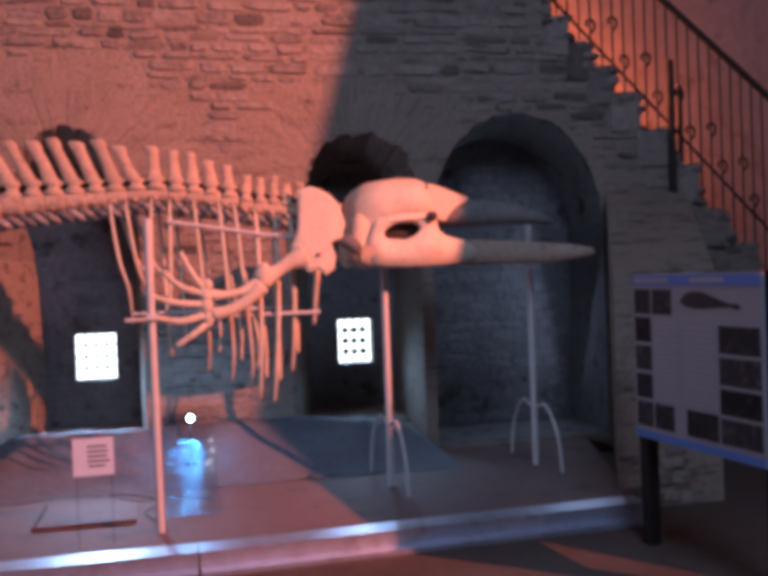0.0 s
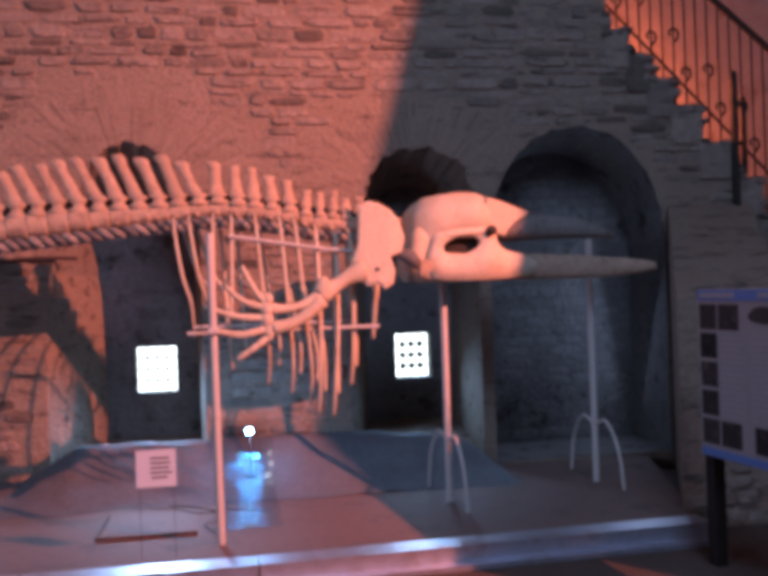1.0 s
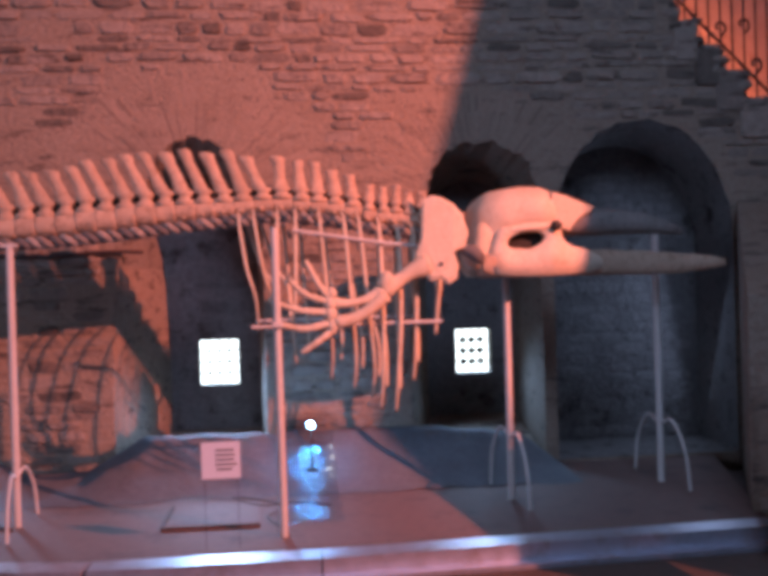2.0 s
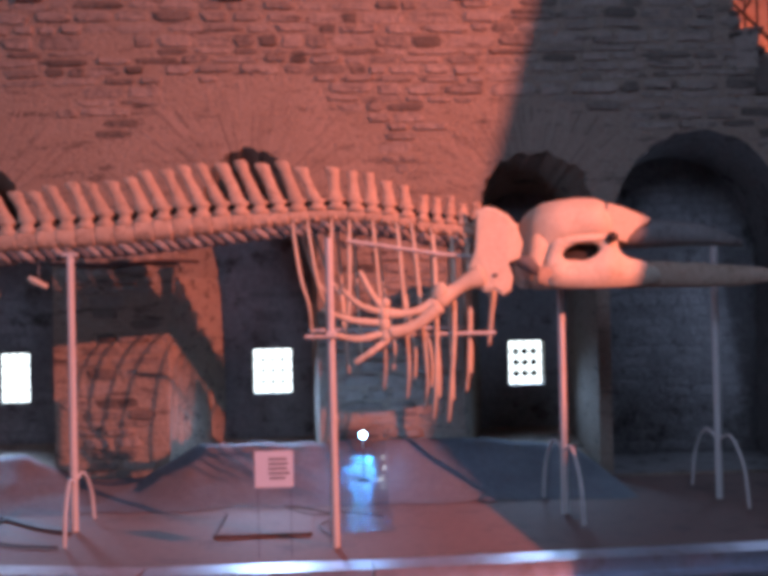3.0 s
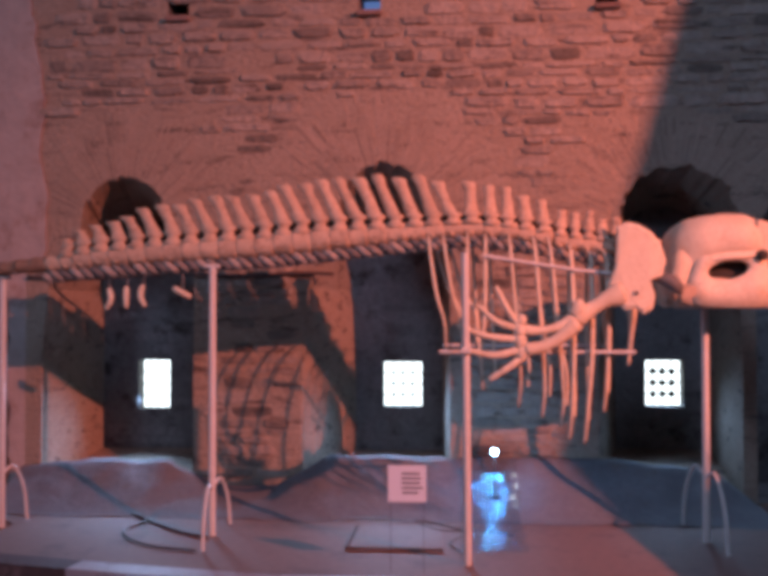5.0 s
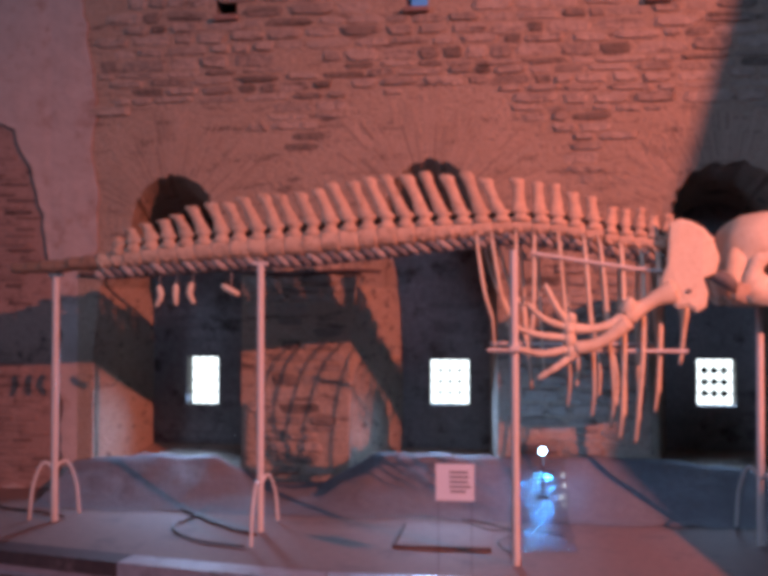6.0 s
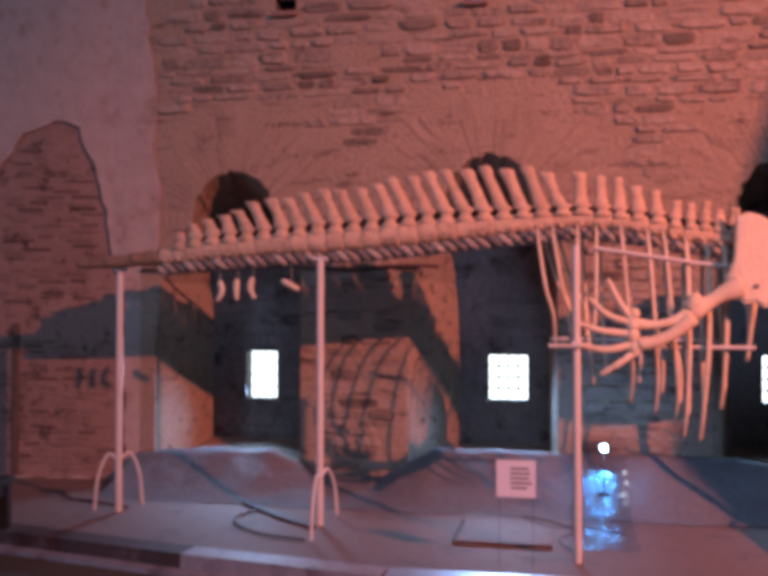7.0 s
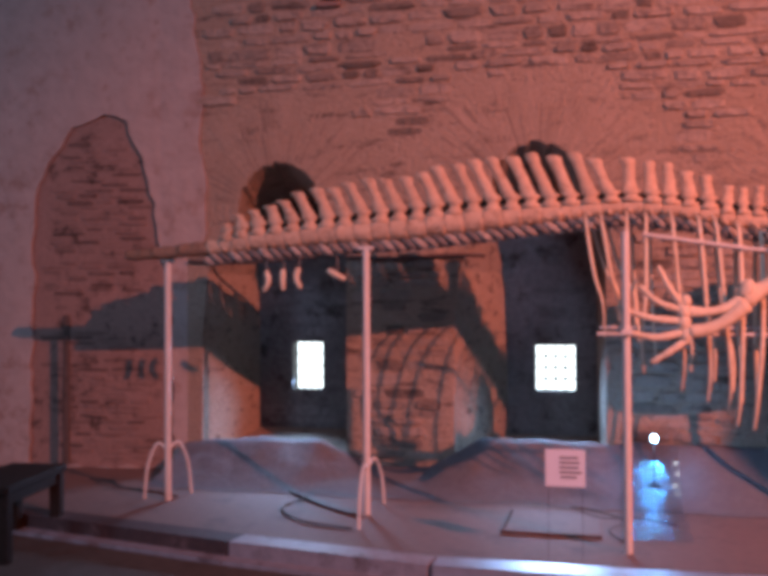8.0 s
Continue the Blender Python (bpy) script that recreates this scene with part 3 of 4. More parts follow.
for k, (xt, zt, xb, zb, r) in enumerate(RIBS):
    for side in (-1, 1):
        out = (0.36 if k < 9 else 0.30) * side
        if side > 0:
            xt2, xb2, zb2 = xt + 0.03, xb + 0.09, zb + 0.08
        else:
            xt2, xb2, zb2 = xt, xb, zb
        pts = bend([(xt2, 0.07 * side, zt), (xt2 + (xb2 - xt2) * 0.1, 0.25 * side, zt - 0.1), (xt2 + (xb2 - xt2) * 0.5, out, (zt + zb2) / 2), (xb2 - 0.01, out * 0.92, zb2 + 0.2), (xb2 - (0.02 if k > 3 else 0), out * 0.7, zb2)], 6)
        n = len(pts)
        radii = [r * (0.64 + 0.28 * math.sin(math.pi * min(1, i / n * 1.1))) for i in range(n)]
        part("rib", tube(bmesh.new(), pts, radii, 8, 0.7), BONE, whale, smooth=True)
for a, c in (((0.1, -0.3, 1.76), (0.66, -0.3, 1.67)), ((0.64, -0.3, 1.67), (0.9, -0.3, 1.645)), ((-0.16, -0.33, 1.185), (0.99, -0.33, 1.185)), ((-0.16, 0.33, 1.2), (0.9, 0.33, 1.2))):
    part("rod", tube(bmesh.new(), [a, c], 0.011, 8), STEEL, whale, "thin pale steel rod")

# short neck vertebrae that show past the shoulder blade
for i in range(8):
    px = 0.93 + 0.034 * i
    pz = 1.985 - 0.018 * i
    part("neck_process", tube(bmesh.new(), bend([(px, -0.10, 1.74 - 0.006 * i), (px - 0.004, -0.12, (1.74 + pz) / 2), (px + 0.006, -0.13, pz)], 3), [0.020, 0.017, 0.014, 0.013, 0.013, 0.015, 0.010], 8, 0.9), OLDBONE, whale, smooth=True)

# shoulder blade and flipper
FY = -0.42
bm = bmesh.new()
blade = [(0.88, 1.92), (0.94, 1.945), (1.0, 1.93), (1.07, 1.89), (1.12, 1.83), (1.155, 1.72), (1.13, 1.63), (1.06, 1.60), (1.085, 1.52), (1.07, 1.44), (1.02, 1.41), (0.97, 1.44), (0.91, 1.43), (0.85, 1.50), (0.82, 1.58), (0.86, 1.68), (0.87, 1.8)]
cx, cz = 0.98, 1.68
rings = []
for yy, k in ((-0.018, 0.9), (-0.008, 1.0), (0.008, 1.0), (0.018, 0.9)):
    rings.append([bm.verts.new((cx + (px - cx) * k, FY + yy + 0.10 * (pz - 1.4) - 0.02 * math.sin((px - 0.8) * 9), cz + (pz - cz) * k)) for px, pz in blade])
for p, q in zip(rings, rings[1:]):
    for k in range(len(blade)):
        bm.faces.new((p[k], p[(k + 1) % len(blade)], q[(k + 1) % len(blade)], q[k]))
bm.faces.new(rings[0][::-1]), bm.faces.new(rings[-1])
scap = part("shoulder_blade", bm, BONE, whale, "broad fan-shaped shoulder blade")
# no hole is cut: a dark disc paints its shade
part("foramen", tube(bmesh.new(), [(0.975, FY - 0.035, 1.53), (0.975, FY - 0.02, 1.53)], 0.014, 10), DARKBONE, scap, "small dark disc standing in for a shaded hole")
arm = part("upper_arm", tube(bmesh.new(), bend([(0.90, FY, 1.53), (0.80, FY - 0.02, 1.49), (0.72, FY - 0.03, 1.44), (0.64, FY - 0.04, 1.40), (0.60, FY - 0.05, 1.37)], 5),
           [0.07, 0.068, 0.064, 0.058, 0.052, 0.047, 0.043, 0.041, 0.04, 0.04, 0.042, 0.046, 0.052, 0.058, 0.062, 0.064, 0.062, 0.058, 0.05, 0.042, 0.03], 14, 0.75), BONE, whale, "thick upper flipper bone", True)
part("elbow_knob", tube(bmesh.new(), bend([(0.62, FY - 0.05, 1.40), (0.65, FY - 0.06, 1.46), (0.67, FY - 0.05, 1.47)], 4), [0.045, 0.046, 0.046, 0.044, 0.04, 0.036, 0.03, 0.024, 0.014], 12, 0.8), BONE, arm, smooth=True)
part("forearm_bone", tube(bmesh.new(), bend([(0.62, FY - 0.05, 1.385), (0.52, FY - 0.07, 1.335), (0.42, FY - 0.08, 1.315), (0.325, FY - 0.09, 1.32)], 4), [0.042, 0.036, 0.031, 0.028, 0.026, 0.024, 0.023, 0.023, 0.024, 0.026, 0.029, 0.032, 0.033], 12, 0.8), BONE, whale, smooth=True)
part("forearm_bone", tube(bmesh.new(), bend([(0.63, FY - 0.06, 1.36), (0.55, FY - 0.08, 1.285), (0.44, FY - 0.09, 1.225), (0.33, FY - 0.10, 1.205)], 4), [0.05, 0.046, 0.042, 0.039, 0.037, 0.035, 0.034, 0.034, 0.035, 0.036, 0.037, 0.038, 0.036], 12, 0.8), BONE, whale, smooth=True)
for wx, wz, wr in ((0.318, 1.375, 0.030), (0.308, 1.318, 0.036), (0.308, 1.255, 0.038), (0.318, 1.19, 0.036)):
    part("wrist_bone", tube(bmesh.new(), [(wx + 0.004, FY - 0.095, wz + wr), (wx, FY - 0.1, wz + wr * 0.6), (wx - 0.003, FY - 0.1, wz), (wx, FY - 0.1, wz - wr * 0.6), (wx + 0.004, FY - 0.095, wz - wr)], [wr * 0.55, wr * 0.95, wr, wr * 0.95, wr * 0.55], 12, 0.8), BONE, whale, smooth=True)
for a, mid, c, r in (((0.30, 1.35), (0.235, 1.44), (0.17, 1.57), 0.021), ((0.295, 1.325), (0.17, 1.37), (0.07, 1.46), 0.022), ((0.29, 1.265), (0.12, 1.285), (-0.05, 1.345), 0.022),
                     ((0.29, 1.20), (0.15, 1.175), (0.0, 1.205), 0.024), ((0.325, 1.165), (0.23, 1.10), (0.13, 1.035), 0.023)):
    line = bend([(a[0], FY - 0.1, a[1]), (mid[0], FY - 0.12, mid[1]), (c[0], FY - 0.11, c[1])], 9)
    radii = [r * (0.86 + 0.2 * abs(math.cos(i * math.pi / 5))) * (1 - 0.35 * i / len(line)) for i in range(len(line))]
    part("finger_bone", tube(bmesh.new(), line, radii, 10, 0.8), BONE, whale, smooth=True)


# skull: brain case, upper jaw, two lower jaw bars
def loft(rows, cy=0.0, seg=20, power=0.8):
    """Rows of x, half width, bottom, top."""
    b = bmesh.new()
    prev = None
    for px, w, z0, z1 in rows:
        ring = []
        for k in range(seg):
            a = 2 * math.pi * k / seg
            c, s = math.cos(a), math.sin(a)
            c, s = math.copysign(abs(c) ** power, c), math.copysign(abs(s) ** power, s)
            ring.append(b.verts.new((px, cy + w * c, (z0 + z1) / 2 + (z1 - z0) / 2 * s)))
        if prev:
            for k in range(seg):
                b.faces.new((prev[k], prev[(k + 1) % seg], ring[(k + 1) % seg], ring[k]))
        else:
            b.faces.new(ring[::-1])
        prev = ring
    b.faces.new(prev)
    return b


def roughen(bm, amount, scale):
    bmesh.ops.recalc_face_normals(bm, faces=bm.faces)
    for v in bm.verts:
        v.co += v.normal * (noise.noise(v.co * scale) * amount)
    return bm


def smooth_rows(rows, n=4):
    a, b2 = bend([r[:3] for r in rows], n), bend([(r[0], r[3], 0) for r in rows], n)
    return [(p.x, max(0.002, p.y), p.z, q.y) for p, q in zip(a, b2)]


skull = part("skull", roughen(loft(smooth_rows([(1.18, 0.05, 1.58, 1.72), (1.20, 0.14, 1.54, 1.82), (1.24, 0.21, 1.50, 1.90), (1.30, 0.25, 1.55, 1.955), (1.36, 0.27, 1.61, 1.985), (1.45, 0.28, 1.67, 2.01), (1.55, 0.285, 1.70, 2.02),
             (1.66, 0.27, 1.69, 2.015), (1.74, 0.24, 1.68, 1.99), (1.79, 0.20, 1.69, 1.955), (1.83, 0.17, 1.70, 1.92), (1.87, 0.12, 1.72, 1.88)]), 0, 36), 0.02, 6), BONE, whale, "domed pale brain case", True)
part("upper_jaw", roughen(loft([(1.78, 0.17, 1.68, 1.90), (1.95, 0.15, 1.69, 1.885), (2.2, 0.11, 1.70, 1.865), (2.4, 0.09, 1.705, 1.84), (2.55, 0.055, 1.70, 1.79), (2.66, 0.025, 1.69, 1.74)], 0, 18), 0.01, 8), JAWBONE, skull, "long tapering upper jaw, coloured grey for its shade", True)
# jaw bars take the darker bone, putting the shade near their tips into colour
for s in (-1, 1):
    rows = [(1.26, 0.035, 1.47, 1.56), (1.33, 0.05, 1.445, 1.61), (1.42, 0.055, 1.44, 1.625), (1.6, 0.055, 1.44, 1.615), (1.8, 0.052, 1.44, 1.615), (2.1, 0.048, 1.44, 1.605), (2.45, 0.04, 1.435, 1.585), (2.7, 0.035, 1.445, 1.565), (2.94, 0.02, 1.48, 1.53)]
    rows = smooth_rows(rows, 5)
    jb = roughen(loft(rows, 0, 14), 0.008, 9)
    for v in jb.verts:
        v.co.y += s * max(0.03, 0.24 * (1 - (v.co.x - 1.26) / 1.5))
    part("lower_jaw", jb, OLDBONE, skull, "long straight lower jaw bar", True)
    # cheek: a thick plate pierced by the eye socket
    rim = [(1.295, 1.56), (1.31, 1.50), (1.37, 1.45), (1.6, 1.44), (1.86, 1.445), (2.06, 1.47), (2.08, 1.54), (1.98, 1.60), (1.86, 1.63), (1.80, 1.68), (1.78, 1.75), (1.70, 1.79), (1.5, 1.80), (1.38, 1.76), (1.33, 1.66)]
    rim = [(p.x, p.y) for p in bend([(x, z, 0) for x, z in rim + rim[:1]], 4)][:-1]
    hole = [(1.545 + 0.118 * math.cos(a * math.pi / 10), 1.668 + 0.055 * math.sin(a * math.pi / 10) + 0.016 * math.cos(a * math.pi / 10)) for a in range(20)]
    bm = bmesh.new()
    for o, k in ((-0.03, 1.0), (0.03, 0.95)):
        cut = bmesh.new()
        sheet_with_holes(cut, [(1.53 + (x - 1.53) * k, 1.62 + (z - 1.62) * k) for x, z in rim], [[(1.545 + (x - 1.545) / k, 1.667 + (z - 1.667) / k) for x, z in hole]], 0.0)
        for v in cut.verts:
            v.co.y = s * (0.245 + o - 0.24 * max(0.0, v.co.x - 1.62) - 0.35 * max(0.0, 1.30 - v.co.x) - (0.22 * max(0.0, v.co.z - 1.72)))
        me = bpy.data.meshes.new("cheek")
        cut.to_mesh(me)
        cut.free()
        bm.from_mesh(me)
        bpy.data.meshes.remove(me)
    n = len(rim) + len(hole)
    vs = sorted(bm.verts, key=lambda v: v.index)
    bm.verts.ensure_lookup_table()
    for first, size in ((0, len(rim)), (len(rim), len(hole))):
        for k in range(size):
            a, d = first + k, first + (k + 1) % size
            bm.faces.new((bm.verts[a], bm.verts[d], bm.verts[n + d], bm.verts[n + a]))
    # black body behind the opening stands in for the shade inside it
    part("eye_socket", roughen(loft([(1.39, 0.004, 1.64, 1.66), (1.43, 0.02, 1.61, 1.70), (1.54, 0.026, 1.595, 1.735), (1.65, 0.02, 1.61, 1.73), (1.70, 0.004, 1.67, 1.68)], s * 0.165, 12), 0.003, 9), BLACK, skull, "black body set in the eye socket for its shade", True)
    part("jaw_hinge", roughen(tube(bmesh.new(), bend([(1.33, 0.20 * s, 1.80), (1.285, 0.215 * s, 1.70), (1.265, 0.225 * s, 1.60), (1.272, 0.225 * s, 1.52), (1.305, 0.225 * s, 1.465)], 5),
         [0.03, 0.045, 0.055, 0.062, 0.066, 0.068, 0.068, 0.066, 0.064, 0.062, 0.06, 0.059, 0.059, 0.06, 0.061, 0.062, 0.061, 0.056, 0.048, 0.034, 0.016], 16, 0.7), 0.014, 14), BONE, skull, "rounded hinge bone behind the jaw", True)
    part("cheek_bone", bm, BONE, skull, "cheek bone pierced by the eye socket", True)
    part("brow_ridge", tube(bmesh.new(), bend([(1.40, 0.25 * s, 1.70), (1.50, 0.275 * s, 1.735), (1.62, 0.275 * s, 1.745), (1.74, 0.25 * s, 1.76)], 4), [0.004, 0.008, 0.011, 0.013, 0.015, 0.015, 0.015, 0.015, 0.015, 0.014, 0.012, 0.009, 0.005], 10, 0.8), BONE, skull, smooth=True)
    bm = bmesh.new()
    shape = [(1.70, 1.76), (1.72, 1.97), (1.82, 1.945), (1.93, 1.905), (2.03, 1.875), (1.99, 1.855), (1.96, 1.83), (1.92, 1.825), (1.90, 1.79), (1.86, 1.77), (1.85, 1.72)]
    vs = [[bm.verts.new((px, (0.215 - 0.25 * (px - 1.7) + o) * s, pz)) for px, pz in shape] for o in (-0.02, 0.02)]
    bm.faces.new(vs[0]), bm.faces.new(vs[1][::-1])
    for i in range(len(shape)):
        bm.faces.new((vs[0][i], vs[0][(i + 1) % len(shape)], vs[1][(i + 1) % len(shape)], vs[1][i]))
    bmesh.ops.bevel(bm, geom=list(bm.edges), offset=0.008, segments=1, affect="EDGES")
    part("crest", bm, BONE, skull, "jagged crest at the base of the jaw")
# shade of the notch, put in as a small black body
part("notch", roughen(loft([(1.70, 0.006, 1.74, 1.76), (1.715, 0.02, 1.725, 1.785), (1.745, 0.022, 1.72, 1.79), (1.77, 0.006, 1.74, 1.77)], -0.272, 10), 0.004, 20), BLACK, skull, "black body painting the shaded notch before the eye socket", True)
part("neck_joint", roughen(loft([(1.075, 0.012, 1.605, 1.63), (1.12, 0.03, 1.59, 1.65), (1.17, 0.05, 1.55, 1.655), (1.21, 0.05, 1.52, 1.63), (1.25, 0.03, 1.52, 1.58)], -0.37, 12), 0.012, 14), DARKBONE, skull, "dark grey neck joint", True)


# ---------------------------------------------------------------- steel stands
def stand(px, py, height, fork, feet, label):
    st = thing("skeleton_stand", label, "stand", pose(px, py, 0), group="stands under the skeleton")
    part("pole", tube(bmesh.new(), [(0, 0, 0.0), (0, 0, height)], 0.023, 12), STEEL, st, smooth=False)
    part("saddle", boxed(-0.05, 0.05, -0.02, 0.02, height - 0.012, height + 0.01, 0.003), STEEL, st)
    for fx, fy in feet:
        pts = bend([(0, 0, fork - 0.03), (fx * 0.45, fy * 0.45, fork + 0.01), (fx * 0.85, fy * 0.85, fork * 0.62), (fx, fy, 0.008)], 6)
        part("leg", tube(bmesh.new(), pts, 0.011, 8), STEEL, st)
    return st


stand(1.475, 4.38, 1.455, 0.43, [(-0.05, 0.42), (0.03, -0.36)], "pale steel stand under the skull")
stand(2.60, 4.66, 1.74, 0.43, [(-0.02, 0.44), (0.05, -0.36)], "pale steel stand under the jaw")
stand(-1.62, 4.30, 1.72, 0.33, [(0.06, -0.42), (0.04, 0.30)], "pale steel stand under the tail")
stand(-3.07, 4.40, 1.66, 0.38, [(-0.17, -0.02), (0.07, 0.22)], "pale steel stand under the tail tip")
st = thing("flipper_stand", "thin pale steel post beside the flipper", "stand", pose(0, 3.74, 0))
part("pole", tube(bmesh.new(), [(0.005, 0, 0), (-0.005, 0.03, 1.76)], 0.022, 12), STEEL, st)
part("collar", tube(bmesh.new(), [(0, 0.01, 0.72), (0, 0.01, 0.735)], 0.026, 12), STEEL, st)
part("clamp", boxed(-0.03, 0.03, -0.03, 0.20, 1.19, 1.22, 0.004), STEEL, st)

# ---------------------------------------------------------------- small things on the platform
sign = thing("label_sign", "small white paper sign with grey lines of text", "sign", pose(-0.325, 3.56, 0))
part("sheet", boxed(-0.105, 0.105, -0.003, 0.0, 0.385, 0.585), PAPER, sign)
for hx in (-0.09, 0.09):
    part("leg", boxed(hx - 0.004, hx + 0.004, 0.002, 0.006, 0.0, 0.57), CLEAR, sign, "thin clear acrylic leg")
for i, (a, c) in enumerate(((-0.03, 0.07), (-0.03, 0.075), (-0.03, 0.07), (-0.03, 0.085), (-0.025, 0.06))):
    part("text_line", boxed(a, c, -0.005, -0.0035, 0.535 - i * 0.026, 0.545 - i * 0.026), INK, sign)
spot = thing("floor_spotlight", "small bare white LED lamp on a thin stem on the bank", "lamp", pose(0.194, 5.05, apron_height(5.05) - 0.02))
part("base", boxed(-0.04, 0.04, -0.02, 0.03, 0.0, 0.03, 0.004), BLACK, spot)
part("stem", tube(bmesh.new(), [(0, 0.0, 0.02), (0, 0.0, 0.318)], 0.005, 8), BLACK, spot)
part("socket", tube(bmesh.new(), [(0, 0, 0.306), (0, 0, 0.314), (0, 0, 0.320)], [0.010, 0.014, 0.014], 10), BLACK, spot, "small dark lamp socket")
part("lens", boxed(-0.018, 0.018, -0.018, 0.018, 0.3205, 0.356, 0.007), LED, spot, "glowing white LED head")

# film added for the lamp's rippled glints; it hangs over the bank in cross folds, close together on the slope and wider
# on the flat
bm = bmesh.new()
NX, NY = 48, 300
grid = []
for j in range(NY + 1):
    row, fy = [], j / NY
    py = 3.95 + 1.44 * fy
    slope = min(1.0, max(0.0, (py - 4.7) / 0.3))
    for i in range(NX + 1):
        fx = i / NX
        px = -0.03 + 0.39 * fx + 0.03 * noise.noise((fy * 9, 1.0 if fx < 0.5 else 7.0, 2))
        drift = 2.0 * noise.noise((px * 6, py * 2.2, 6)) + 0.9 * math.sin(px * 9)
        flat_fold = 0.007 * math.sin(py * 46 + drift)
        steep_fold = 0.009 * math.sin(py * 84 + drift)
        cross = 0.005 * noise.noise((px * 9, py * 6, 3)) + 0.004 * noise.noise((px * 7, py * 26, 8))
        row.append(bm.verts.new((px, py, 0.026 + apron_height(py) + 0.13 * max(0.0, (py - 4.98) / 0.41) + flat_fold * (1 - slope) + steep_fold * slope + cross)))
    grid.append(row)
for j in range(NY):
    for i in range(NX):
        bm.faces.new((grid[j][i], grid[j][i + 1], grid[j + 1][i + 1], grid[j + 1][i]))
solo("plastic_sheet", bm, FILM, "wrinkled film with blue-tinted gloss, added to carry the lamp's glints", "plastic sheet", smooth=True)

tray = thing("floor_hatch", "low dark-edged board lying on the platform", "board", pose(-0.42, 4.28, 0))
part("board", boxed(-0.29, 0.27, -0.25, 0.32, 0.0, 0.010, 0.003), FLOOR, tray)
part("front_edge", boxed(-0.30, 0.28, -0.275, -0.253, 0.0, 0.020, 0.003), OLDWOOD, tray, "dark front edge")
part("side_edge", boxed(-0.308, -0.293, -0.25, 0.32, 0.0, 0.016, 0.003), OLDWOOD, tray, "dark side edge")


def cable(pts, r=0.008, name="floor_cable", label="dark cable lying loose on the platform"):
    return solo(name, tube(bmesh.new(), bend(pts, 10), r, 6), CABLE, label, "cable", smooth=True, group="cables")


cable([(-3.42, 6.0, 0.01), (-2.9, 5.4, 0.01), (-2.16, 4.64, 0.01), (-1.85, 4.35, 0.01), (-1.62, 4.2, 0.01)], 0.012)
cable([(-2.16, 4.64, 0.012), (-2.2, 4.3, 0.012), (-1.95, 4.0, 0.012), (-1.6, 3.88, 0.012)])
cable([(-4.0, 4.95, 0.01), (-3.78, 4.89, 0.01), (-3.6, 4.7, 0.01), (-3.3, 4.62, 0.01), (-3.05, 4.5, 0.01)])
cable([(-0.55, 4.9, 0.01), (-0.2, 4.7, 0.01), (0.0, 4.45, 0.01), (-0.1, 4.2, 0.01), (0.0, 3.9, 0.01), (0.03, 3.75, 0.01)], 0.005)
cable([(-0.35, 4.75, 0.012), (-0.15, 4.5, 0.012), (0.05, 4.55, 0.012), (0.3, 4.4, 0.012)], 0.004)
cable([(-3.42, 5.47, 1.70), (-2.9, 5.46, 1.685), (-2.3, 5.46, 1.72), (-1.7, 5.46, 1.70), (-1.3, 5.46, 1.72), (-1.0, 5.46, 1.71)], 0.014, "wall_cable", "dark cable running along the stone wall")

# ---------------------------------------------------------------- information panel and bench
panel = thing("information_panel", "white museum information panel with photographs on dark posts", "panel", pose(2.565, 3.05, 0, 0, 0, -83.4))
part("post", boxed(-0.01, 0.07, 0.02, 0.09, -0.12, 1.33, 0.005), WOOD, panel, "dark wooden post")
part("post", boxed(0.965, 1.06, 0.02, 0.12, -0.12, 1.36, 0.005), WOOD, panel, "dark wooden post")
part("board", boxed(0.0, 1.0, 0.0, 0.019, 0.47, 1.35, 0.004), PANELW, panel)
part("header", boxed(0.005, 0.995, -0.004, -0.001, 1.29, 1.345), PANELB, panel, "blue title band")
part("title_bar", boxed(0.03, 0.32, -0.007, -0.0045, 1.305, 1.33), PANELT, panel)
part("title_bar", boxed(0.5, 0.75, -0.007, -0.0045, 1.305, 1.33), PANELT, panel)
part("footer", boxed(0.005, 0.995, -0.004, -0.001, 0.475, 0.515), PANELB, panel, "blue footer band")
PHOTOS = [(0.02, 0.15, 1.14, 1.27), (0.17, 0.32, 1.14, 1.27), (0.02, 0.15, 0.99, 1.12), (0.02, 0.15, 0.84, 0.97), (0.02, 0.15, 0.69, 0.82), (0.02, 0.15, 0.54, 0.67), (0.17, 0.32, 0.54, 0.67),
          (0.66, 0.92, 0.97, 1.10), (0.66, 0.92, 0.82, 0.95), (0.66, 0.92, 0.68, 0.80), (0.42, 0.64, 0.54, 0.67), (0.66, 0.92, 0.54, 0.66)]
for a, c, d, e in PHOTOS:
    a, c = a * 1.065, c * 1.065
    part("photograph", boxed(a, c, -0.004, -0.001, d, e), PHOTO, panel, "dark photograph")
for a, c, d, e in ((0.17, 0.36, 0.69, 1.12), (0.40, 0.64, 0.69, 1.10)):
    a, c = a * 1.065, c * 1.065
    for k in range(14):
        z = e - 0.012 - k * (e - d) / 14
        part("text_line", boxed(a, c - 0.03 * (k % 3 == 2), -0.003, -0.001, z - 0.016, z), PANELT, panel)
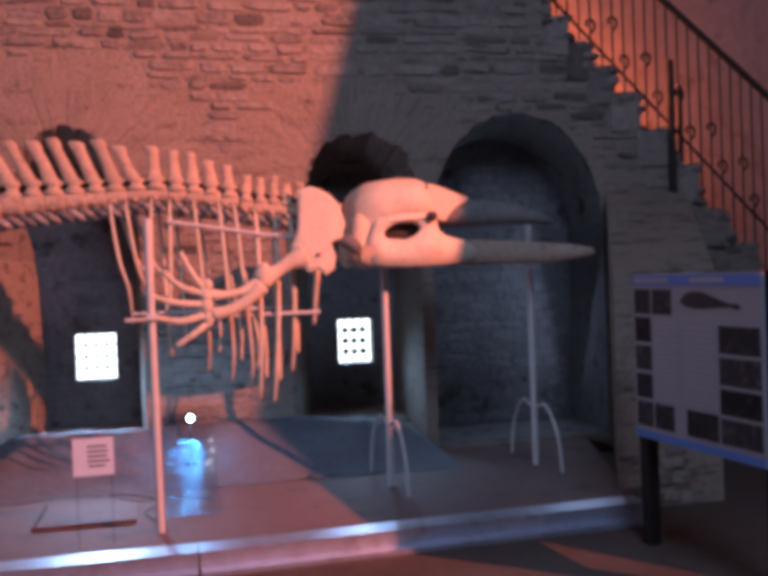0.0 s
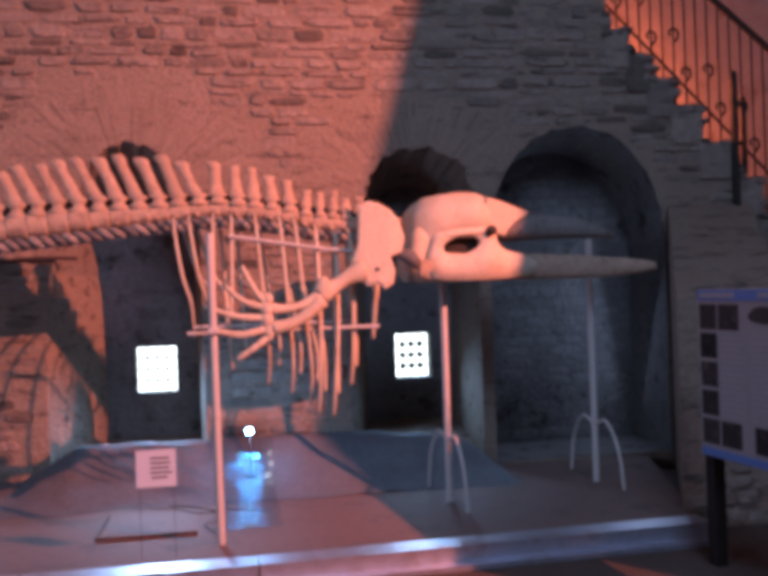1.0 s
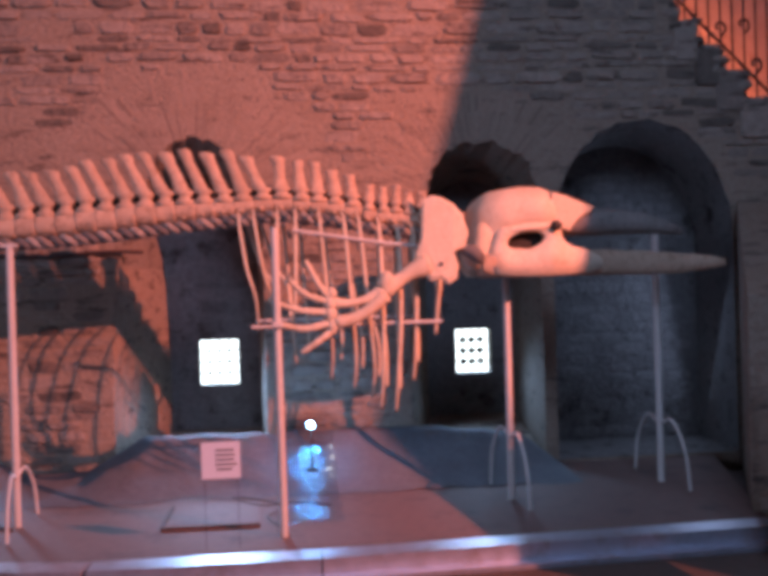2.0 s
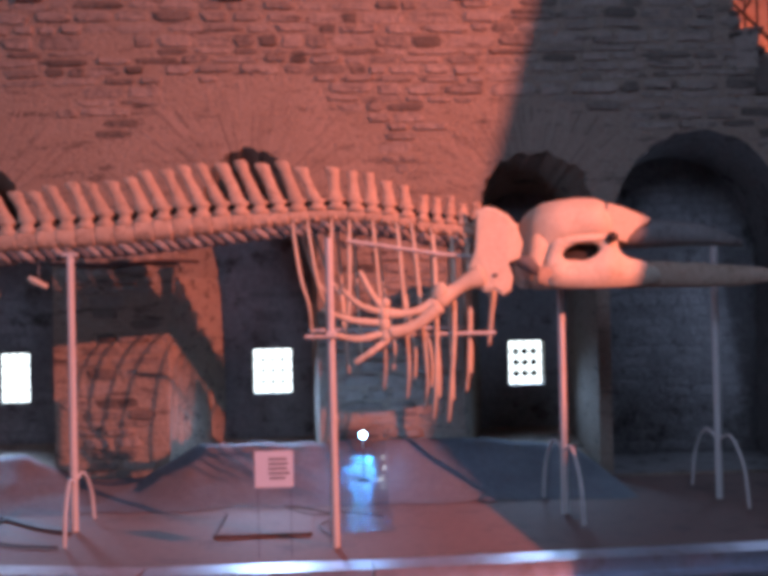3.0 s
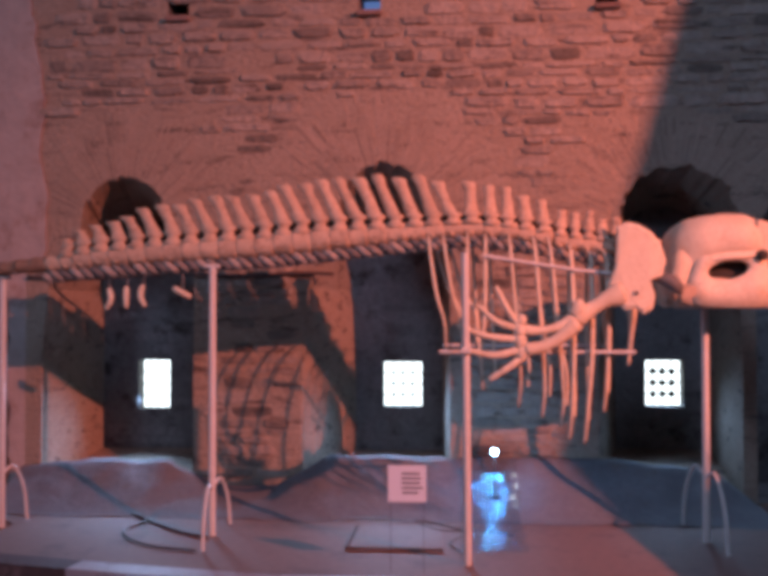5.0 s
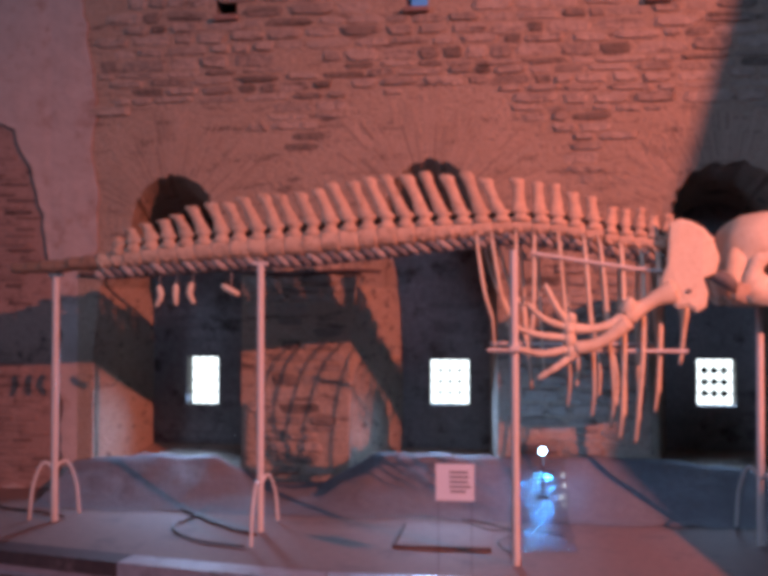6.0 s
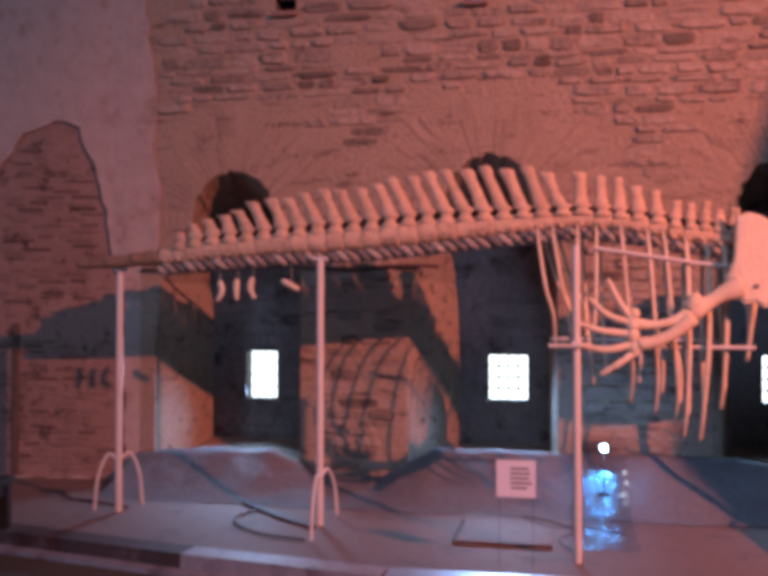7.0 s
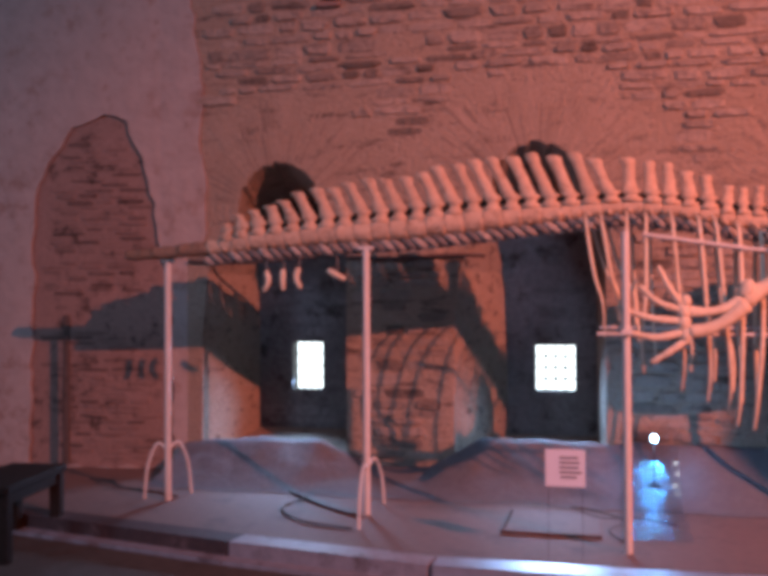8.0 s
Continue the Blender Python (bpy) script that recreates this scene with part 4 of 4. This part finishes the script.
pw = tube(bmesh.new(), bend([(0.42, -0.004, 1.21), (0.5, -0.004, 1.22), (0.62, -0.004, 1.215), (0.75, -0.004, 1.20), (0.86, -0.004, 1.19)], 4), [0.006, 0.02, 0.03, 0.036, 0.04, 0.042, 0.042, 0.04, 0.036, 0.03, 0.024, 0.018, 0.013, 0.009, 0.008, 0.014, 0.004], 10, 0.1)
part("picture", pw, BLACK, panel, "black silhouette picture of a whale")

bench = thing("wooden_bench", "low dark wooden bench on the hall floor", "bench", pose(-3.66, 3.50, -0.12, 0, 0, 8))
part("seat", boxed(-0.19, 0.19, -0.42, 0.36, 0.40, 0.45, 0.01), WOOD, bench)
part("apron", boxed(-0.16, 0.16, 0.30, 0.33, 0.33, 0.40, 0.004), WOOD, bench)
part("apron", boxed(0.13, 0.16, -0.36, 0.33, 0.33, 0.40, 0.004), WOOD, bench)
for lx in (-0.14, 0.14):
    for ly in (-0.36, 0.31):
        part("leg", boxed(lx - 0.035, lx + 0.035, ly - 0.035, ly + 0.035, 0.0, 0.40, 0.005), WOOD, bench)


# ---------------------------------------------------------------- masonry pieces (last)
def stone_mesh(rs, w, h):
    """One rough block round its centre: ragged front, sides running back into the mortar."""
    vs, n = [], 12
    outline = []
    for i in range(n):
        a = 2 * math.pi * (i + rs.uniform(-0.25, 0.25)) / n
        c, s = math.cos(a), math.sin(a)
        j = rs.uniform(0.80, 1.02)
        outline.append((math.copysign(abs(c) ** 0.45, c) * j, math.copysign(abs(s) ** 0.5, s) * j))
    for d, k in ((0.0, 1.0), (-0.010, 0.97), (-0.018, 0.80)):
        for c, s in outline:
            vs.append((c * w / 2 * k, d + rs.uniform(-0.004, 0.004), s * h / 2 * k))
    fs = []
    for q in range(2):
        for i in range(n):
            fs.append((q * n + i, q * n + (i + 1) % n, (q + 1) * n + (i + 1) % n, (q + 1) * n + i))
    fs.append(tuple(2 * n + i for i in range(n)))
    return vs, fs


rs = random.Random(11)
SHARED = []
for k in range(24):
    vs, fs = stone_mesh(rs, 1.0, 1.0)
    vs = [(a, b, c) for a, b, c in vs]
    me = bpy.data.meshes.new("stone")
    me.from_pydata(vs, [], fs)
    me.materials.append(STONE)
    SHARED.append((me, vs, fs))


COATED = {}


def lay_courses(x0, x1, z0, z1, allowed, h_range, w_range, y, picked, parent, rest_name, mat, proud=1.0, keep=0.95, gap=0.30):
    """Uneven courses; the stones in the picked stretch are pieces of their own, the rest one joined mesh."""
    allv, allf, count = [], [], 0
    z = z0
    while z < z1:
        h = rs.uniform(*h_range)
        x = x0 + rs.uniform(-0.2, 0)
        while x < x1:
            w = rs.uniform(*w_range)
            cxx, czz = x + w / 2, z + h / 2 + rs.uniform(-0.006, 0.006) + 0.012 * math.sin(x * 1.7 + z * 3)
            if rs.random() < keep and noise.noise((cxx * 1.1, y, czz * 1.9)) < gap and all(allowed(cxx + a * w * 0.5, czz + b * h * 0.5) for a in (-1, 0, 1) for b in (-1, 1)):
                me, vs, fs = rs.choice(SHARED)
                sw, sh, sd, tilt = w - rs.uniform(0.006, 0.02), h - rs.uniform(0.004, 0.016), proud * rs.uniform(0.2, 1.4), rs.uniform(-0.03, 0.03)
                if count < 290 and picked(cxx, czz):
                    if (me.name, mat.name) not in COATED:
                        own = me.copy()
                        own.materials[0] = mat
                        COATED[(me.name, mat.name)] = own
                    ob = new("brick" if mat is OLDBRICK else "stone", COATED[(me.name, mat.name)])
                    ob.parent = parent
                    ob.location, ob.rotation_euler, ob.scale = (cxx, y, czz), (0, tilt, 0), (sw, sd, sh)
                    count += 1
                else:
                    base = len(allv)
                    for a, b, c in vs:
                        a, c = a * sw, c * sh
                        allv.append((cxx + a + c * tilt, y + b * sd, czz + c - a * tilt))
                    allf += [tuple(base + i for i in f) for f in fs]
            x += w
        z += h
    me = bpy.data.meshes.new(rest_name)
    me.from_pydata(allv, [], allf)
    me.materials.append(mat)
    ob = new(rest_name, me)
    ob.parent = parent
    tagged(ob, kind="stuff")
    return ob


FAN = [(1.53, 2.02, 0.50, 0.88), (-0.62, 2.1, 0.44, 0.98), (-2.66, 2.06, 0.40, 0.92)]  # centre, inner and outer radius


def on_wall(x, z):
    if x < -3.42 or not inside(OUTER, x, z) or inside(ARCH, x, z):
        return False
    if any(inside(n[0], x, z) for n in NICHES) or any(inside(s, x, z) for s in SOCKETS):
        return False
    for fx, fz, r0, r1 in FAN:
        if z > fz and math.hypot(x - fx, z - fz) < r1:
            return False
    return True


lay_courses(-3.42, 5.4, 0.02, 5.2, on_wall, (0.05, 0.115), (0.13, 0.42), WALL_Y, lambda x, z: -0.9 < x < 1.0 and 2.6 < z < 3.7, wall, "stonework", STONE, 1.0, 0.97, 2.0)
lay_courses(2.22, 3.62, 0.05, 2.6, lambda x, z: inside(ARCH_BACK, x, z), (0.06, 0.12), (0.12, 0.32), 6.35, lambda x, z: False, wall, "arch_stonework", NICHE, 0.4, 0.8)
for face, back, win, _ in NICHES:
    w2 = rect_loop(win[0][0] - 0.03, win[1][0] + 0.03, win[0][1] - 0.03, win[2][1] + 0.03)
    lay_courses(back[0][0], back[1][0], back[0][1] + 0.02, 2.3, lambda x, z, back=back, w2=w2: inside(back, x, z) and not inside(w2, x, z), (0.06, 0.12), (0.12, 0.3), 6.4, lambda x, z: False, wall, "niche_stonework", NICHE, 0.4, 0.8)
lay_courses(-1.4, -0.1, 0.02, 2.95, lambda x, z: inside(LOOP, x, z), (0.035, 0.055), (0.16, 0.34), 0.035, lambda x, z: 1.45 < z < 2.5, left, "brickwork", OLDBRICK, 0.55)
lay_courses(2.80, 3.46, -0.1, 1.26, lambda x, z: 2.80 < x < 3.46, (0.07, 0.12), (0.12, 0.3), 3.72, lambda x, z: True, buttress, "buttress_stonework", STONE)

# radial thin bricks over the niches
bme = bpy.data.meshes.new("brick")
bme.from_pydata([(a, b, c) for a in (-0.5, 0.5) for b in (0.0, -1.0) for c in (0.0, 1.0)], [], [(0, 1, 3, 2), (4, 6, 7, 5), (0, 4, 5, 1), (2, 3, 7, 6), (0, 2, 6, 4), (1, 5, 7, 3)])
bme.materials.append(BRICK)
for (fx, fz, r0, r1), (face, *_rest) in zip(FAN, NICHES):
    n = 66
    for i in range(n):
        a = math.radians(14 + 152 * (i + 0.5) / n + rs.uniform(-0.6, 0.6))
        inner = r0 * rs.uniform(0.97, 1.05)
        while inside(face, fx + math.cos(a) * inner, fz + math.sin(a) * inner):
            inner += 0.02
        mid = r0 + (r1 - r0) * rs.uniform(0.45, 0.6)
        for ra, rb in ((inner, mid), (mid + 0.012, r1 * rs.uniform(0.78, 1.06))):
            if rs.random() < 0.07:
                continue
            ends = [(fx + math.cos(a) * r, fz + math.sin(a) * r) for r in (ra, (ra + rb) / 2, rb)]
            if rb - ra < 0.06 or any(inside(h, *e) for e in ends for h in [ARCH] + [q[0] for q in NICHES]) or any(e[0] < -3.4 for e in ends):
                continue
            ob = new("brick", bme)
            ob.parent = wall
            ob.location = (fx + math.cos(a) * ra, WALL_Y + 0.002, fz + math.sin(a) * ra)
            ob.rotation_euler = (0, math.pi / 2 - a, 0)
            ob.scale = (ra * math.radians(152) / n * rs.uniform(0.5, 0.85), rs.uniform(0.003, 0.008), rb - ra)
